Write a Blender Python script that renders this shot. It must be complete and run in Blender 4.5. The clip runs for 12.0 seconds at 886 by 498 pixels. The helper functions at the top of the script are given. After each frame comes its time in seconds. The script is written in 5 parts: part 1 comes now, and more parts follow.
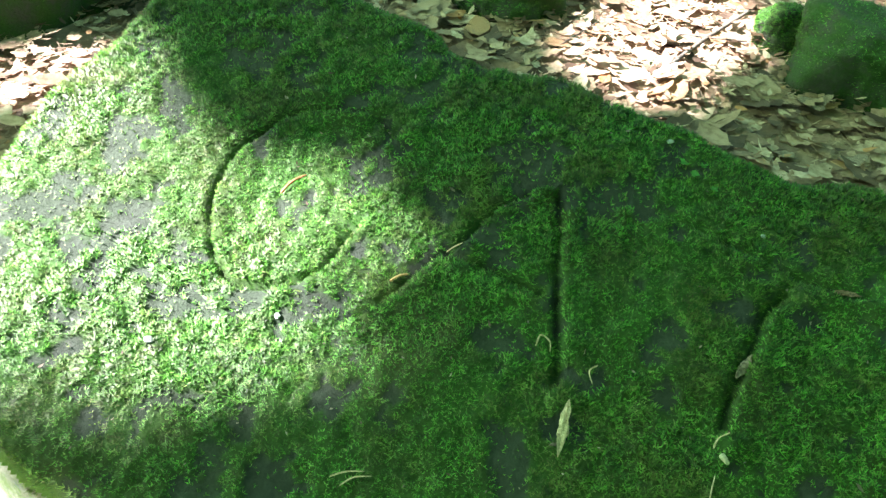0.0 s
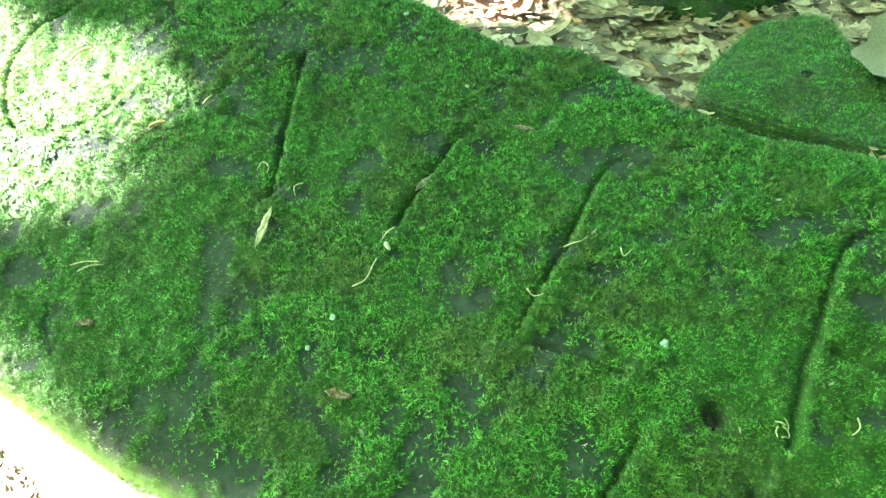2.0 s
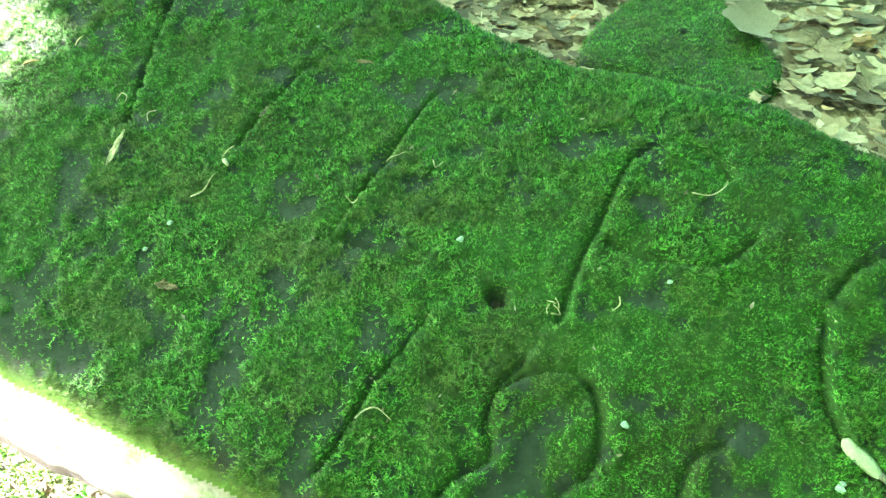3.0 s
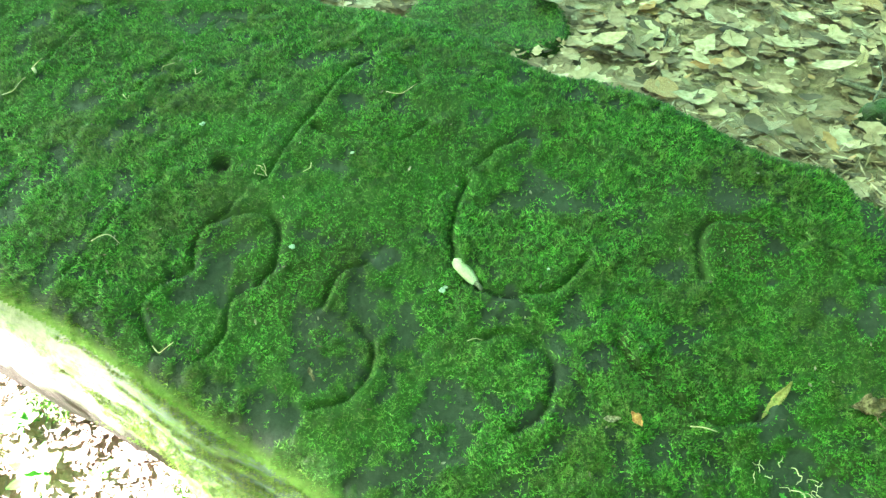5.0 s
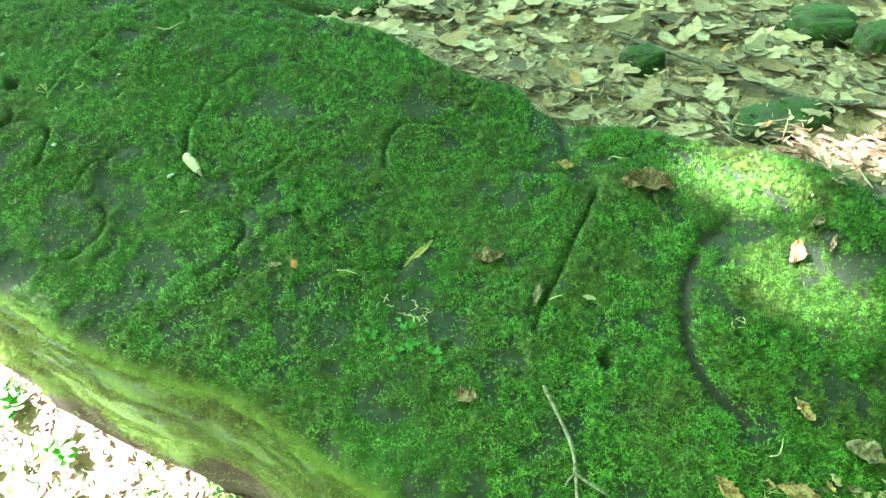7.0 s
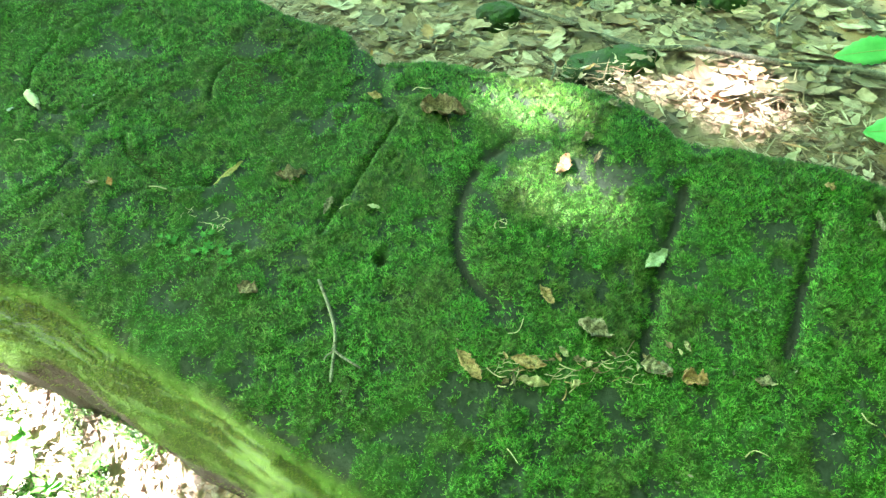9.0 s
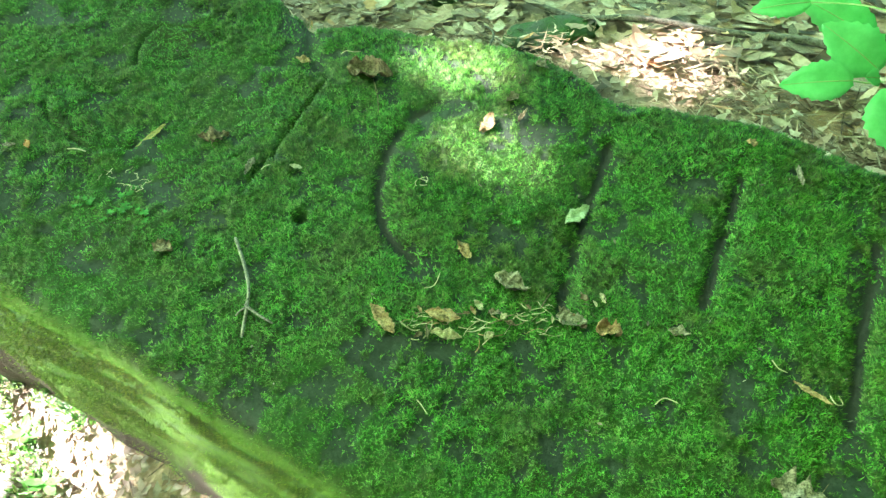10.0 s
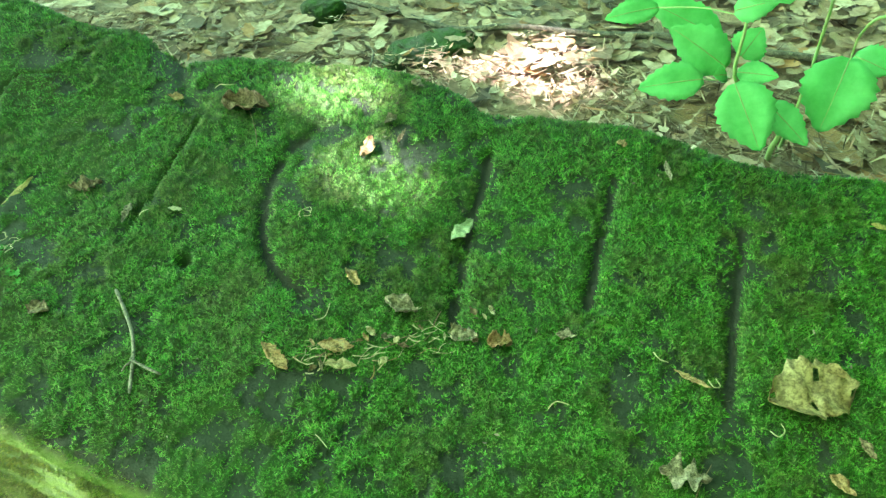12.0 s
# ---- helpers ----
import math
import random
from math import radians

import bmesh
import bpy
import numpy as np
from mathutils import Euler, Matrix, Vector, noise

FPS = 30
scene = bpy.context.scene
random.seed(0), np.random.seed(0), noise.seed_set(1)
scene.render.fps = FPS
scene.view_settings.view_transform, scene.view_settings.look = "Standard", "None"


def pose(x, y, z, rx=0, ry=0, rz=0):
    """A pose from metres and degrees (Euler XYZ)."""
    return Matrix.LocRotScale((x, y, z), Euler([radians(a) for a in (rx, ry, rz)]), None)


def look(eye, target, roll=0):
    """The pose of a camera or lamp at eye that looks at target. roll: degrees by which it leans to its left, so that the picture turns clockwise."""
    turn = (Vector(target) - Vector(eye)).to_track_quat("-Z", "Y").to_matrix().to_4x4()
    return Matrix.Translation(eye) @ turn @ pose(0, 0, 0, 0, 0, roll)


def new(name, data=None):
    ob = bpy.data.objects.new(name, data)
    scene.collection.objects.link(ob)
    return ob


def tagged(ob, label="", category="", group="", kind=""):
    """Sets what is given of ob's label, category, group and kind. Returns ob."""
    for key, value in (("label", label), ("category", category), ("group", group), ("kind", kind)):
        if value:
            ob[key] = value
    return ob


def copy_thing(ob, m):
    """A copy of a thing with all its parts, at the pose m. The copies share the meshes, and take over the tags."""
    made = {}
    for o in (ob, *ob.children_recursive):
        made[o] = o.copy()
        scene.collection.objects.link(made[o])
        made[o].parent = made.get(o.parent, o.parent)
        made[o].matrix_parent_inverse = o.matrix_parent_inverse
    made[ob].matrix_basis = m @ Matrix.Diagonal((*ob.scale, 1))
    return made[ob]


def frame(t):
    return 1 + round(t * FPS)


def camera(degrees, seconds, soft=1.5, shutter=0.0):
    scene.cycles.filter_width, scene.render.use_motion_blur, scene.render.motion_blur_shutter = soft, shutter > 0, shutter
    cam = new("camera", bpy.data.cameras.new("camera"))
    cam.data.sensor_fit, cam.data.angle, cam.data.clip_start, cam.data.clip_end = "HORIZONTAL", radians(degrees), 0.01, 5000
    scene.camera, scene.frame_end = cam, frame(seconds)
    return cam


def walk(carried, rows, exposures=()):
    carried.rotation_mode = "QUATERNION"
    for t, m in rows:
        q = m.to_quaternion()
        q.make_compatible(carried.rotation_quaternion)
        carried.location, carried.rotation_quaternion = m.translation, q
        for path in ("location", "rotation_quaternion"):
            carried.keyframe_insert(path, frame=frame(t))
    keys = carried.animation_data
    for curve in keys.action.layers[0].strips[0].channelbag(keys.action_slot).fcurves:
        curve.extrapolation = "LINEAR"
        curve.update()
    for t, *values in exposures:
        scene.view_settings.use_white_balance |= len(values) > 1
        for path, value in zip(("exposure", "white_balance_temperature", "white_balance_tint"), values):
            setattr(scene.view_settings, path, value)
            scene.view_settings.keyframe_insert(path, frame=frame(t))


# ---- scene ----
# camera and its walk
cam = camera(66.4, 12.0, soft=1.4)
METRES, EYE, TILT, LEAN, TURN = 2.4, 1.45, -42.0, 0.0, 0.0
ROWS = [
    (0.0, 0.0, 0.0, 0.0, -0.0, -0.0, 0.0),
    (0.5, 0.0231, -0.013, -0.0138, -0.01, -0.9, 0.18),
    (1.0, 0.0547, -0.0283, -0.0282, -0.12, -1.71, 0.47),
    (1.5, 0.0954, -0.0456, -0.0516, -0.3, -2.25, 0.81),
    (2.0, 0.1374, -0.0675, -0.071, -0.44, -2.5, 1.09),
    (2.5, 0.1796, -0.0845, -0.0953, -0.72, -2.42, 1.4),
    (3.0, 0.2247, -0.1071, -0.1198, -0.92, -2.31, 1.66),
    (5.0, 0.3844, -0.2141, -0.2057, -1.37, -1.13, 1.25),
    (5.5, 0.4375, -0.2371, -0.2282, -1.1, -0.95, 1.33),
    (6.0, 0.485, -0.2658, -0.2511, -0.95, -0.79, 1.43),
    (6.5, 0.5277, -0.2878, -0.2691, -0.92, -0.66, 1.54),
    (7.0, 0.5764, -0.3107, -0.2888, -0.9, -0.56, 1.66),
    (7.5, 0.6235, -0.3247, -0.3119, -0.95, -0.47, 1.81),
    (9.5, 0.7299, -0.3617, -0.3679, -1.66, -0.36, 2.64),
    (10.0, 0.7518, -0.3563, -0.3846, -2.31, -0.33, 2.98),
    (10.5, 0.7657, -0.3446, -0.3904, -3.66, -0.42, 4.06),
    (11.0, 0.7817, -0.3377, -0.3809, -4.88, -0.51, 5.35),
    (11.5, 0.7874, -0.3536, -0.3687, -6.34, -0.59, 7.06),
    (12.0, 0.7807, -0.3629, -0.374, -8.13, -0.78, 8.91),
]
EXPOSURES = [(t, e, 6600, 6) for t, e in ((0.0, 3.3), (0.5, 3.55), (1.0, 3.92), (1.5, 4.32), (2.0, 4.6), (2.5, 4.68), (3.2, 4.75), (6.0, 4.8), (7.7, 4.75), (10.0, 4.7), (12.0, 4.62))]
walk(cam, [(t, pose(0, 0, EYE, TILT, LEAN, TURN) @ pose(METRES * x, METRES * y, METRES * z, 90 + pitch, roll, yaw)) for t, x, y, z, yaw, pitch, roll in ROWS],
     EXPOSURES)

# world and sun
SUN_WAY = Vector((-0.66, 0.06, 0.75)).normalized()      # towards the sun
world = bpy.data.worlds.new("sky")
scene.world = world
world.use_nodes = True
sky = world.node_tree.nodes.new("ShaderNodeTexSky")
sky.sky_type, sky.sun_disc = "NISHITA", False
sky.sun_elevation = math.asin(SUN_WAY.z)
sky.sun_rotation = math.atan2(SUN_WAY.x, SUN_WAY.y)
sky.air_density, sky.dust_density, sky.ozone_density = 1.0, 3.0, 0.6
back = world.node_tree.nodes["Background"]
# green tint multiplied into the sky, standing in for light filtered by leaves
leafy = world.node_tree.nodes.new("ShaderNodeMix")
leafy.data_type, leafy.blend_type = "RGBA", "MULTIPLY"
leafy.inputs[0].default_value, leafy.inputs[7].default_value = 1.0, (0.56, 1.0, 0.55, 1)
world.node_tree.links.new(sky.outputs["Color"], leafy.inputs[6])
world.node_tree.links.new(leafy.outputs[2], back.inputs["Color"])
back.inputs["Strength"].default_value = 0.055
sun_data = bpy.data.lights.new("sun", "SUN")
sun_data.energy, sun_data.angle, sun_data.color = 5.0, radians(1.1), (1.0, 0.91, 0.92)
sun = new("sun", sun_data)
sun.matrix_world = look(SUN_WAY * 30, (0, 0, 0))


# ---------------------------------------------------------------- materials
def material(name, rough=0.8):
    m = bpy.data.materials.new(name)
    m.use_nodes = True
    b = m.node_tree.nodes["Principled BSDF"]
    b.inputs["Roughness"].default_value = rough
    return m, m.node_tree, b


def node(tree, kind, **inputs):
    n = tree.nodes.new(kind)
    for key, value in inputs.items():
        n.inputs[key.replace("_", " ")].default_value = value
    return n


def ramp(tree, source, *stops):
    r = tree.nodes.new("ShaderNodeValToRGB")
    e = r.color_ramp.elements
    while len(e) < len(stops):
        e.new(0.5)
    for item, (p, c) in zip(e, stops):
        item.position, item.color = p, (*c, 1)
    tree.links.new(source, r.inputs["Fac"])
    return r.outputs["Color"]


def mixed(tree, fac, a, b, kind="MIX"):
    m = tree.nodes.new("ShaderNodeMix")
    m.data_type, m.blend_type = "RGBA", kind
    for value, socket in ((fac, m.inputs[0]), (a, m.inputs[6]), (b, m.inputs[7])):
        if isinstance(value, (int, float)):
            socket.default_value = value
        elif isinstance(value, tuple):
            socket.default_value = (*value, 1)
        else:
            tree.links.new(value, socket)
    return m.outputs[2]


def spots(tree, scale, detail=4.0, rough=0.6, stretch=(1, 1, 1)):
    c = tree.nodes.new("ShaderNodeTexCoord")
    mp = tree.nodes.new("ShaderNodeMapping")
    mp.inputs["Scale"].default_value = stretch
    tree.links.new(c.outputs["Object"], mp.inputs["Vector"])
    n = node(tree, "ShaderNodeTexNoise", Scale=scale, Detail=detail, Roughness=rough)
    tree.links.new(mp.outputs["Vector"], n.inputs["Vector"])
    return n.outputs["Fac"]


def bumped(tree, b, source, strength, distance):
    n = node(tree, "ShaderNodeBump", Strength=strength, Distance=distance)
    tree.links.new(source, n.inputs["Height"])
    tree.links.new(n.outputs["Normal"], b.inputs["Normal"])


def value_of(tree, name):
    a = tree.nodes.new("ShaderNodeAttribute")
    a.attribute_name = name
    return a.outputs["Fac"]


def sheer(tree, b, colour, share):
    """Lets part of the light through a thin leaf."""
    t = tree.nodes.new("ShaderNodeBsdfTranslucent")
    mix = tree.nodes.new("ShaderNodeMixShader")
    mix.inputs[0].default_value = share
    if isinstance(colour, tuple):
        t.inputs["Color"].default_value = (*colour, 1)
    else:
        tree.links.new(colour, t.inputs["Color"])
    tree.links.new(b.outputs[0], mix.inputs[1])
    tree.links.new(t.outputs[0], mix.inputs[2])
    tree.links.new(mix.outputs[0], tree.nodes["Material Output"].inputs["Surface"])


def rock_material():
    m, t, b = material("mossy_rock", 0.9)
    bare = mixed(t, spots(t, 260, 3), (0.011, 0.015, 0.0145), (0.030, 0.037, 0.036))
    bare = mixed(t, ramp(t, spots(t, 22, 5), (0.45, (0, 0, 0)), (0.62, (1, 1, 1))), bare, (0.036, 0.042, 0.042))
    felt = mixed(t, spots(t, 420, 2), (0.014, 0.046, 0.007), (0.050, 0.150, 0.019))
    felt = mixed(t, ramp(t, spots(t, 7, 4), (0.42, (0, 0, 0)), (0.66, (1, 1, 1))), felt, (0.034, 0.055, 0.012))
    bare = mixed(t, value_of(t, "bed"), bare, mixed(t, spots(t, 180, 4), (0.014, 0.014, 0.013), (0.050, 0.050, 0.046)))
    top = mixed(t, value_of(t, "moss"), bare, felt)
    # the steep sides: moss painted in its sunlit tone, pale lichen streaks, brown stone below
    side = mixed(t, spots(t, 150, 3), (0.036, 0.090, 0.010), (0.12, 0.24, 0.03))
    # lichen drawn out in streaks along the rock's near edge
    c = t.nodes.new("ShaderNodeTexCoord")
    along = t.nodes.new("ShaderNodeMapping")
    along.vector_type = "TEXTURE"
    along.inputs["Rotation"].default_value = (0, 0, -0.52)
    along.inputs["Scale"].default_value = (4.5, 1.0, 0.7)
    t.links.new(c.outputs["Object"], along.inputs["Vector"])
    streak = node(t, "ShaderNodeTexNoise", Scale=105, Detail=8, Roughness=0.74)
    t.links.new(along.outputs["Vector"], streak.inputs["Vector"])
    lichen = ramp(t, streak.outputs["Fac"], (0.49, (0, 0, 0)), (0.57, (1, 1, 1)))
    band = ramp(t, value_of(t, "drop"), (0.022, (0, 0, 0)), (0.05, (1, 1, 1)), (0.10, (1, 1, 1)), (0.15, (0.15, 0.15, 0.15)))
    lichen = mixed(t, 1.0, mixed(t, 1.0, lichen, band, "MULTIPLY"), value_of(t, "lichen"), "MULTIPLY")
    low_noise = spots(t, 26, 5, 0.7)
    side = mixed(t, lichen, side, mixed(t, spots(t, 200, 3), (0.035, 0.06, 0.055), (0.13, 0.19, 0.19)))
    # overexposed sunlight painted as a paler colour towards the rock's left end
    sun_pale = mixed(t, 1.0, value_of(t, "sun_pale"), ramp(t, low_noise, (0.40, (0.25, 0.25, 0.25)), (0.55, (1, 1, 1))), "MULTIPLY")
    side = mixed(t, sun_pale, side, mixed(t, spots(t, 160, 4), (0.16, 0.17, 0.14), (0.36, 0.37, 0.33)))
    brown = mixed(t, spots(t, 55, 7, 0.75), (0.006, 0.005, 0.004), (0.056, 0.042, 0.034))
    low = t.nodes.new("ShaderNodeMath")
    low.operation = "MULTIPLY_ADD"
    t.links.new(spots(t, 14, 4), low.inputs[0])
    low.inputs[1].default_value = 0.16
    t.links.new(value_of(t, "drop"), low.inputs[2])
    side = mixed(t, ramp(t, low.outputs[0], (0.255, (0, 0, 0)), (0.30, (1, 1, 1))), side, brown)
    colour = mixed(t, value_of(t, "side"), top, side)
    t.links.new(colour, b.inputs["Base Color"])
    bumped(t, b, spots(t, 110, 8, 0.75), 0.8, 0.007)
    return m


def moss_material(name, dark, mid, light, dry, olive=(0.105, 0.10, 0.030)):
    """Fine shoots: each blade has its own green; cushions turn olive and dark in patches; shaded softly along the way they grow."""
    m, t, b = material(name, 0.5)
    g = t.nodes.new("ShaderNodeNewGeometry")
    c = ramp(t, g.outputs["Random Per Island"], (0.0, dark), (0.45, mid), (0.82, light), (1.0, dry))
    c = mixed(t, ramp(t, spots(t, 9, 5, 0.7), (0.46, (0, 0, 0)), (0.62, (1, 1, 1))), c, mixed(t, 0.6, c, olive))
    c = mixed(t, 1.0, c, ramp(t, spots(t, 60, 4, 0.7), (0.36, (0.42, 0.45, 0.42)), (0.60, (1.22, 1.20, 1.18))), "MULTIPLY")
    t.links.new(c, b.inputs["Base Color"])
    grow = t.nodes.new("ShaderNodeAttribute")
    grow.attribute_name = "grow"
    soft = t.nodes.new("ShaderNodeMix")
    soft.data_type = "VECTOR"
    soft.inputs[0].default_value = 0.78
    t.links.new(g.outputs["Normal"], soft.inputs[4])
    t.links.new(grow.outputs["Vector"], soft.inputs[5])
    unit = t.nodes.new("ShaderNodeVectorMath")
    unit.operation = "NORMALIZE"
    t.links.new(soft.outputs[1], unit.inputs[0])
    t.links.new(unit.outputs["Vector"], b.inputs["Normal"])
    sheer(t, b, c, 0.2)
    return m


def leaf_material(name, stops, share=0.2, rough=0.7, vein=60):
    m, t, b = material(name, rough)
    g = t.nodes.new("ShaderNodeNewGeometry")
    c = ramp(t, g.outputs["Random Per Island"], *stops)
    c = mixed(t, ramp(t, spots(t, vein, 4), (0.35, (0.55, 0.5, 0.45)), (0.65, (1, 1, 1))), c, c)
    dirt = ramp(t, spots(t, vein, 5), (0.35, (0.5, 0.46, 0.4)), (0.6, (1, 1, 1)))
    c = mixed(t, 0.8, c, dirt, "MULTIPLY")
    t.links.new(c, b.inputs["Base Color"])
    bumped(t, b, spots(t, vein * 4, 3), 0.4, 0.002)
    sheer(t, b, c, share)
    return m


def plain_material(name, a, c, scale=120, rough=0.75, share=0.0, fleck=0.0):
    m, t, b = material(name, rough)
    col = mixed(t, ramp(t, spots(t, scale, 5), (0.36, (0, 0, 0)), (0.64, (1, 1, 1))), a, c)
    t.links.new(col, b.inputs["Base Color"])
    if fleck:
        col = mixed(t, fleck, col, ramp(t, spots(t, scale * 4, 5, 0.75), (0.40, (0.25, 0.22, 0.2)), (0.56, (1, 1, 1))), "MULTIPLY")
    t.links.new(col, b.inputs["Base Color"])
    bumped(t, b, spots(t, scale * 3, 3), 0.6, 0.003)
    if share:
        sheer(t, b, col, share)
    return m


def stone_material():
    m, t, b = material("mossy_stone", 0.9)
    bare = mixed(t, spots(t, 60, 4), (0.028, 0.030, 0.027), (0.085, 0.085, 0.075))
    felt = mixed(t, spots(t, 160, 4), (0.012, 0.035, 0.006), (0.045, 0.12, 0.016))
    c = mixed(t, ramp(t, spots(t, 14, 5, 0.7), (0.36, (0, 0, 0)), (0.56, (1, 1, 1))), bare, felt)
    t.links.new(c, b.inputs["Base Color"])
    bumped(t, b, spots(t, 150, 5), 0.9, 0.01)
    return m


def soil_material():
    m, t, b = material("forest_soil", 0.95)
    c = mixed(t, spots(t, 35, 6), (0.10, 0.065, 0.045), (0.38, 0.27, 0.21))
    c = mixed(t, ramp(t, spots(t, 5, 4), (0.45, (0, 0, 0)), (0.7, (1, 1, 1))), c, (0.36, 0.25, 0.19))
    t.links.new(c, b.inputs["Base Color"])
    bumped(t, b, spots(t, 60, 6), 0.8, 0.02)
    return m


ROCK = rock_material()
MOSS = moss_material("moss_shoots", (0.013, 0.048, 0.006), (0.052, 0.19, 0.019), (0.135, 0.43, 0.050), (0.22, 0.27, 0.09))
# the near edge's moss: sunlit yellow-green put into brighter blade colours
LIT_EDGE_MOSS = moss_material("lit_edge_moss", (0.034, 0.10, 0.009), (0.105, 0.26, 0.024), (0.21, 0.43, 0.045), (0.27, 0.33, 0.08), (0.19, 0.25, 0.035))
STONE, SOIL = stone_material(), soil_material()
LITTER = leaf_material("dead_leaves", [(0.0, (0.07, 0.042, 0.031)), (0.28, (0.26, 0.16, 0.115)), (0.6, (0.44, 0.31, 0.235)), (0.9, (0.58, 0.46, 0.385)), (1.0, (0.46, 0.22, 0.10))])
# litter below the rock: its sunlit pink is put into the colour
PINK = leaf_material("pinkish_leaves", [(0.0, (0.11, 0.075, 0.06)), (0.3, (0.22, 0.17, 0.15)), (0.88, (0.36, 0.30, 0.28)), (1.0, (0.17, 0.10, 0.075))])
SHRED = leaf_material("leaf_shreds", [(0.0, (0.08, 0.045, 0.035)), (0.3, (0.28, 0.17, 0.13)), (0.6, (0.48, 0.34, 0.28)), (0.9, (0.62, 0.50, 0.44)), (1.0, (0.38, 0.15, 0.08))])
GREEN = plain_material("herb_leaf", (0.12, 0.48, 0.17), (0.19, 0.62, 0.26), 25, 0.55, 0.5)
STEM = plain_material("herb_stem", (0.20, 0.33, 0.12), (0.30, 0.42, 0.20), 60, 0.5)
STRAW = plain_material("pale_straw", (0.42, 0.33, 0.22), (0.66, 0.53, 0.40), 150, 0.75, 0.0, 0.5)
CREAM = plain_material("cream_petal", (0.52, 0.46, 0.36), (0.70, 0.60, 0.50), 120, 0.7, 0.0, 0.3)
PETAL = plain_material("white_petal", (0.46, 0.46, 0.34), (0.60, 0.58, 0.45), 120, 0.6, 0.0, 0.2)
SPRIG = plain_material("seedling_leaf", (0.05, 0.21, 0.03), (0.09, 0.32, 0.05), 60, 0.5, 0.3)
TAN = plain_material("tan_leaf", (0.34, 0.18, 0.10), (0.56, 0.34, 0.21), 80, 0.7, 0.15, 0.7)
BROWN = plain_material("brown_leaf", (0.15, 0.085, 0.06), (0.34, 0.225, 0.165), 70, 0.7, 0.1, 0.8)
GREY_LEAF = plain_material("grey_leaf", (0.20, 0.16, 0.13), (0.42, 0.32, 0.27), 80, 0.75, 0.1, 0.8)
RUST = plain_material("rust_needle", (0.40, 0.13, 0.05), (0.56, 0.25, 0.12), 150, 0.75, 0.0, 0.5)
OLIVE = plain_material("olive_leaf", (0.34, 0.24, 0.09), (0.52, 0.40, 0.18), 90, 0.6, 0.15, 0.5)
DECAY = plain_material("decayed_leaf", (0.20, 0.125, 0.05), (0.44, 0.31, 0.17), 40, 0.7, 0.1, 0.7)
FRESH = plain_material("pale_green_leaf", (0.34, 0.36, 0.24), (0.54, 0.56, 0.42), 90, 0.6, 0.1, 0.4)
DEADWOOD = plain_material("weathered_wood", (0.055, 0.045, 0.042), (0.20, 0.165, 0.15), 110, 0.9, 0.0, 0.6)
BARK = plain_material("grey_bark", (0.13, 0.11, 0.10), (0.34, 0.29, 0.265), 130, 0.9, 0.0, 0.6)
# near-black that paints the shade inside the rock's small holes
HOLE_DARK = plain_material("hole_dark", (0.012, 0.010, 0.007), (0.04, 0.03, 0.02), 120, 0.95)
CHIP = plain_material("pale_chip", (0.22, 0.28, 0.26), (0.42, 0.48, 0.46), 200, 0.8)
CROWN = plain_material("crown_leaf", (0.05, 0.17, 0.02), (0.10, 0.28, 0.04), 4, 0.5, 0.45)


# ---------------------------------------------------------------- small tools
def part(name, data, mat, parent=None, label=""):
    ob = new(name, data)
    data.materials.clear()
    data.materials.append(mat)
    if parent:
        ob.parent = parent
    return tagged(ob, label)


def mesh_of(name, verts, faces, smooth=False):
    me = bpy.data.meshes.new(name)
    me.from_pydata([tuple(v) for v in verts], [], faces)
    if smooth:
        me.polygons.foreach_set("use_smooth", [True] * len(me.polygons))
    me.update()
    return me


def fast_mesh(name, verts, faces, smooth=False):
    """A mesh from arrays; all faces have the same number of corners."""
    verts, faces = np.asarray(verts, np.float32), np.asarray(faces, np.int32)
    me = bpy.data.meshes.new(name)
    k = faces.shape[1]
    me.vertices.add(len(verts))
    me.vertices.foreach_set("co", verts.ravel())
    me.loops.add(faces.size)
    me.loops.foreach_set("vertex_index", faces.ravel())
    me.polygons.add(len(faces))
    me.polygons.foreach_set("loop_start", np.arange(0, faces.size, k, dtype=np.int32))
    if smooth:
        me.polygons.foreach_set("use_smooth", np.ones(len(faces), bool))
    me.update(calc_edges=True)
    me.validate()
    return me


def lattice(ix, iy, seed):
    h = (ix.astype(np.int64) * 374761393 + iy.astype(np.int64) * 668265263 + seed * 974711) & 0x7FFFFFFF
    h = ((h ^ (h >> 13)) * 1274126177) & 0x7FFFFFFF
    return ((h ^ (h >> 16)) & 0xFFFF) / 65535.0


def vnoise(x, y, seed=0):
    x, y = np.asarray(x, float), np.asarray(y, float)
    ix, iy = np.floor(x), np.floor(y)
    fx, fy = x - ix, y - iy
    fx, fy = fx * fx * (3 - 2 * fx), fy * fy * (3 - 2 * fy)
    a, b = lattice(ix, iy, seed), lattice(ix + 1, iy, seed)
    c, d = lattice(ix, iy + 1, seed), lattice(ix + 1, iy + 1, seed)
    return (a + (b - a) * fx) * (1 - fy) + (c + (d - c) * fx) * fy


def fbm(x, y, seed=0, octaves=4):
    total, size = 0, 0
    for o in range(octaves):
        total = total + vnoise(np.asarray(x) * 2 ** o + 13.7 * o, np.asarray(y) * 2 ** o - 7.3 * o, seed + o) * 0.5 ** o
        size += 0.5 ** o
    return total / size


def smooth(a, b, x):
    t = np.clip((x - a) / (b - a), 0, 1)
    return t * t * (3 - 2 * t)


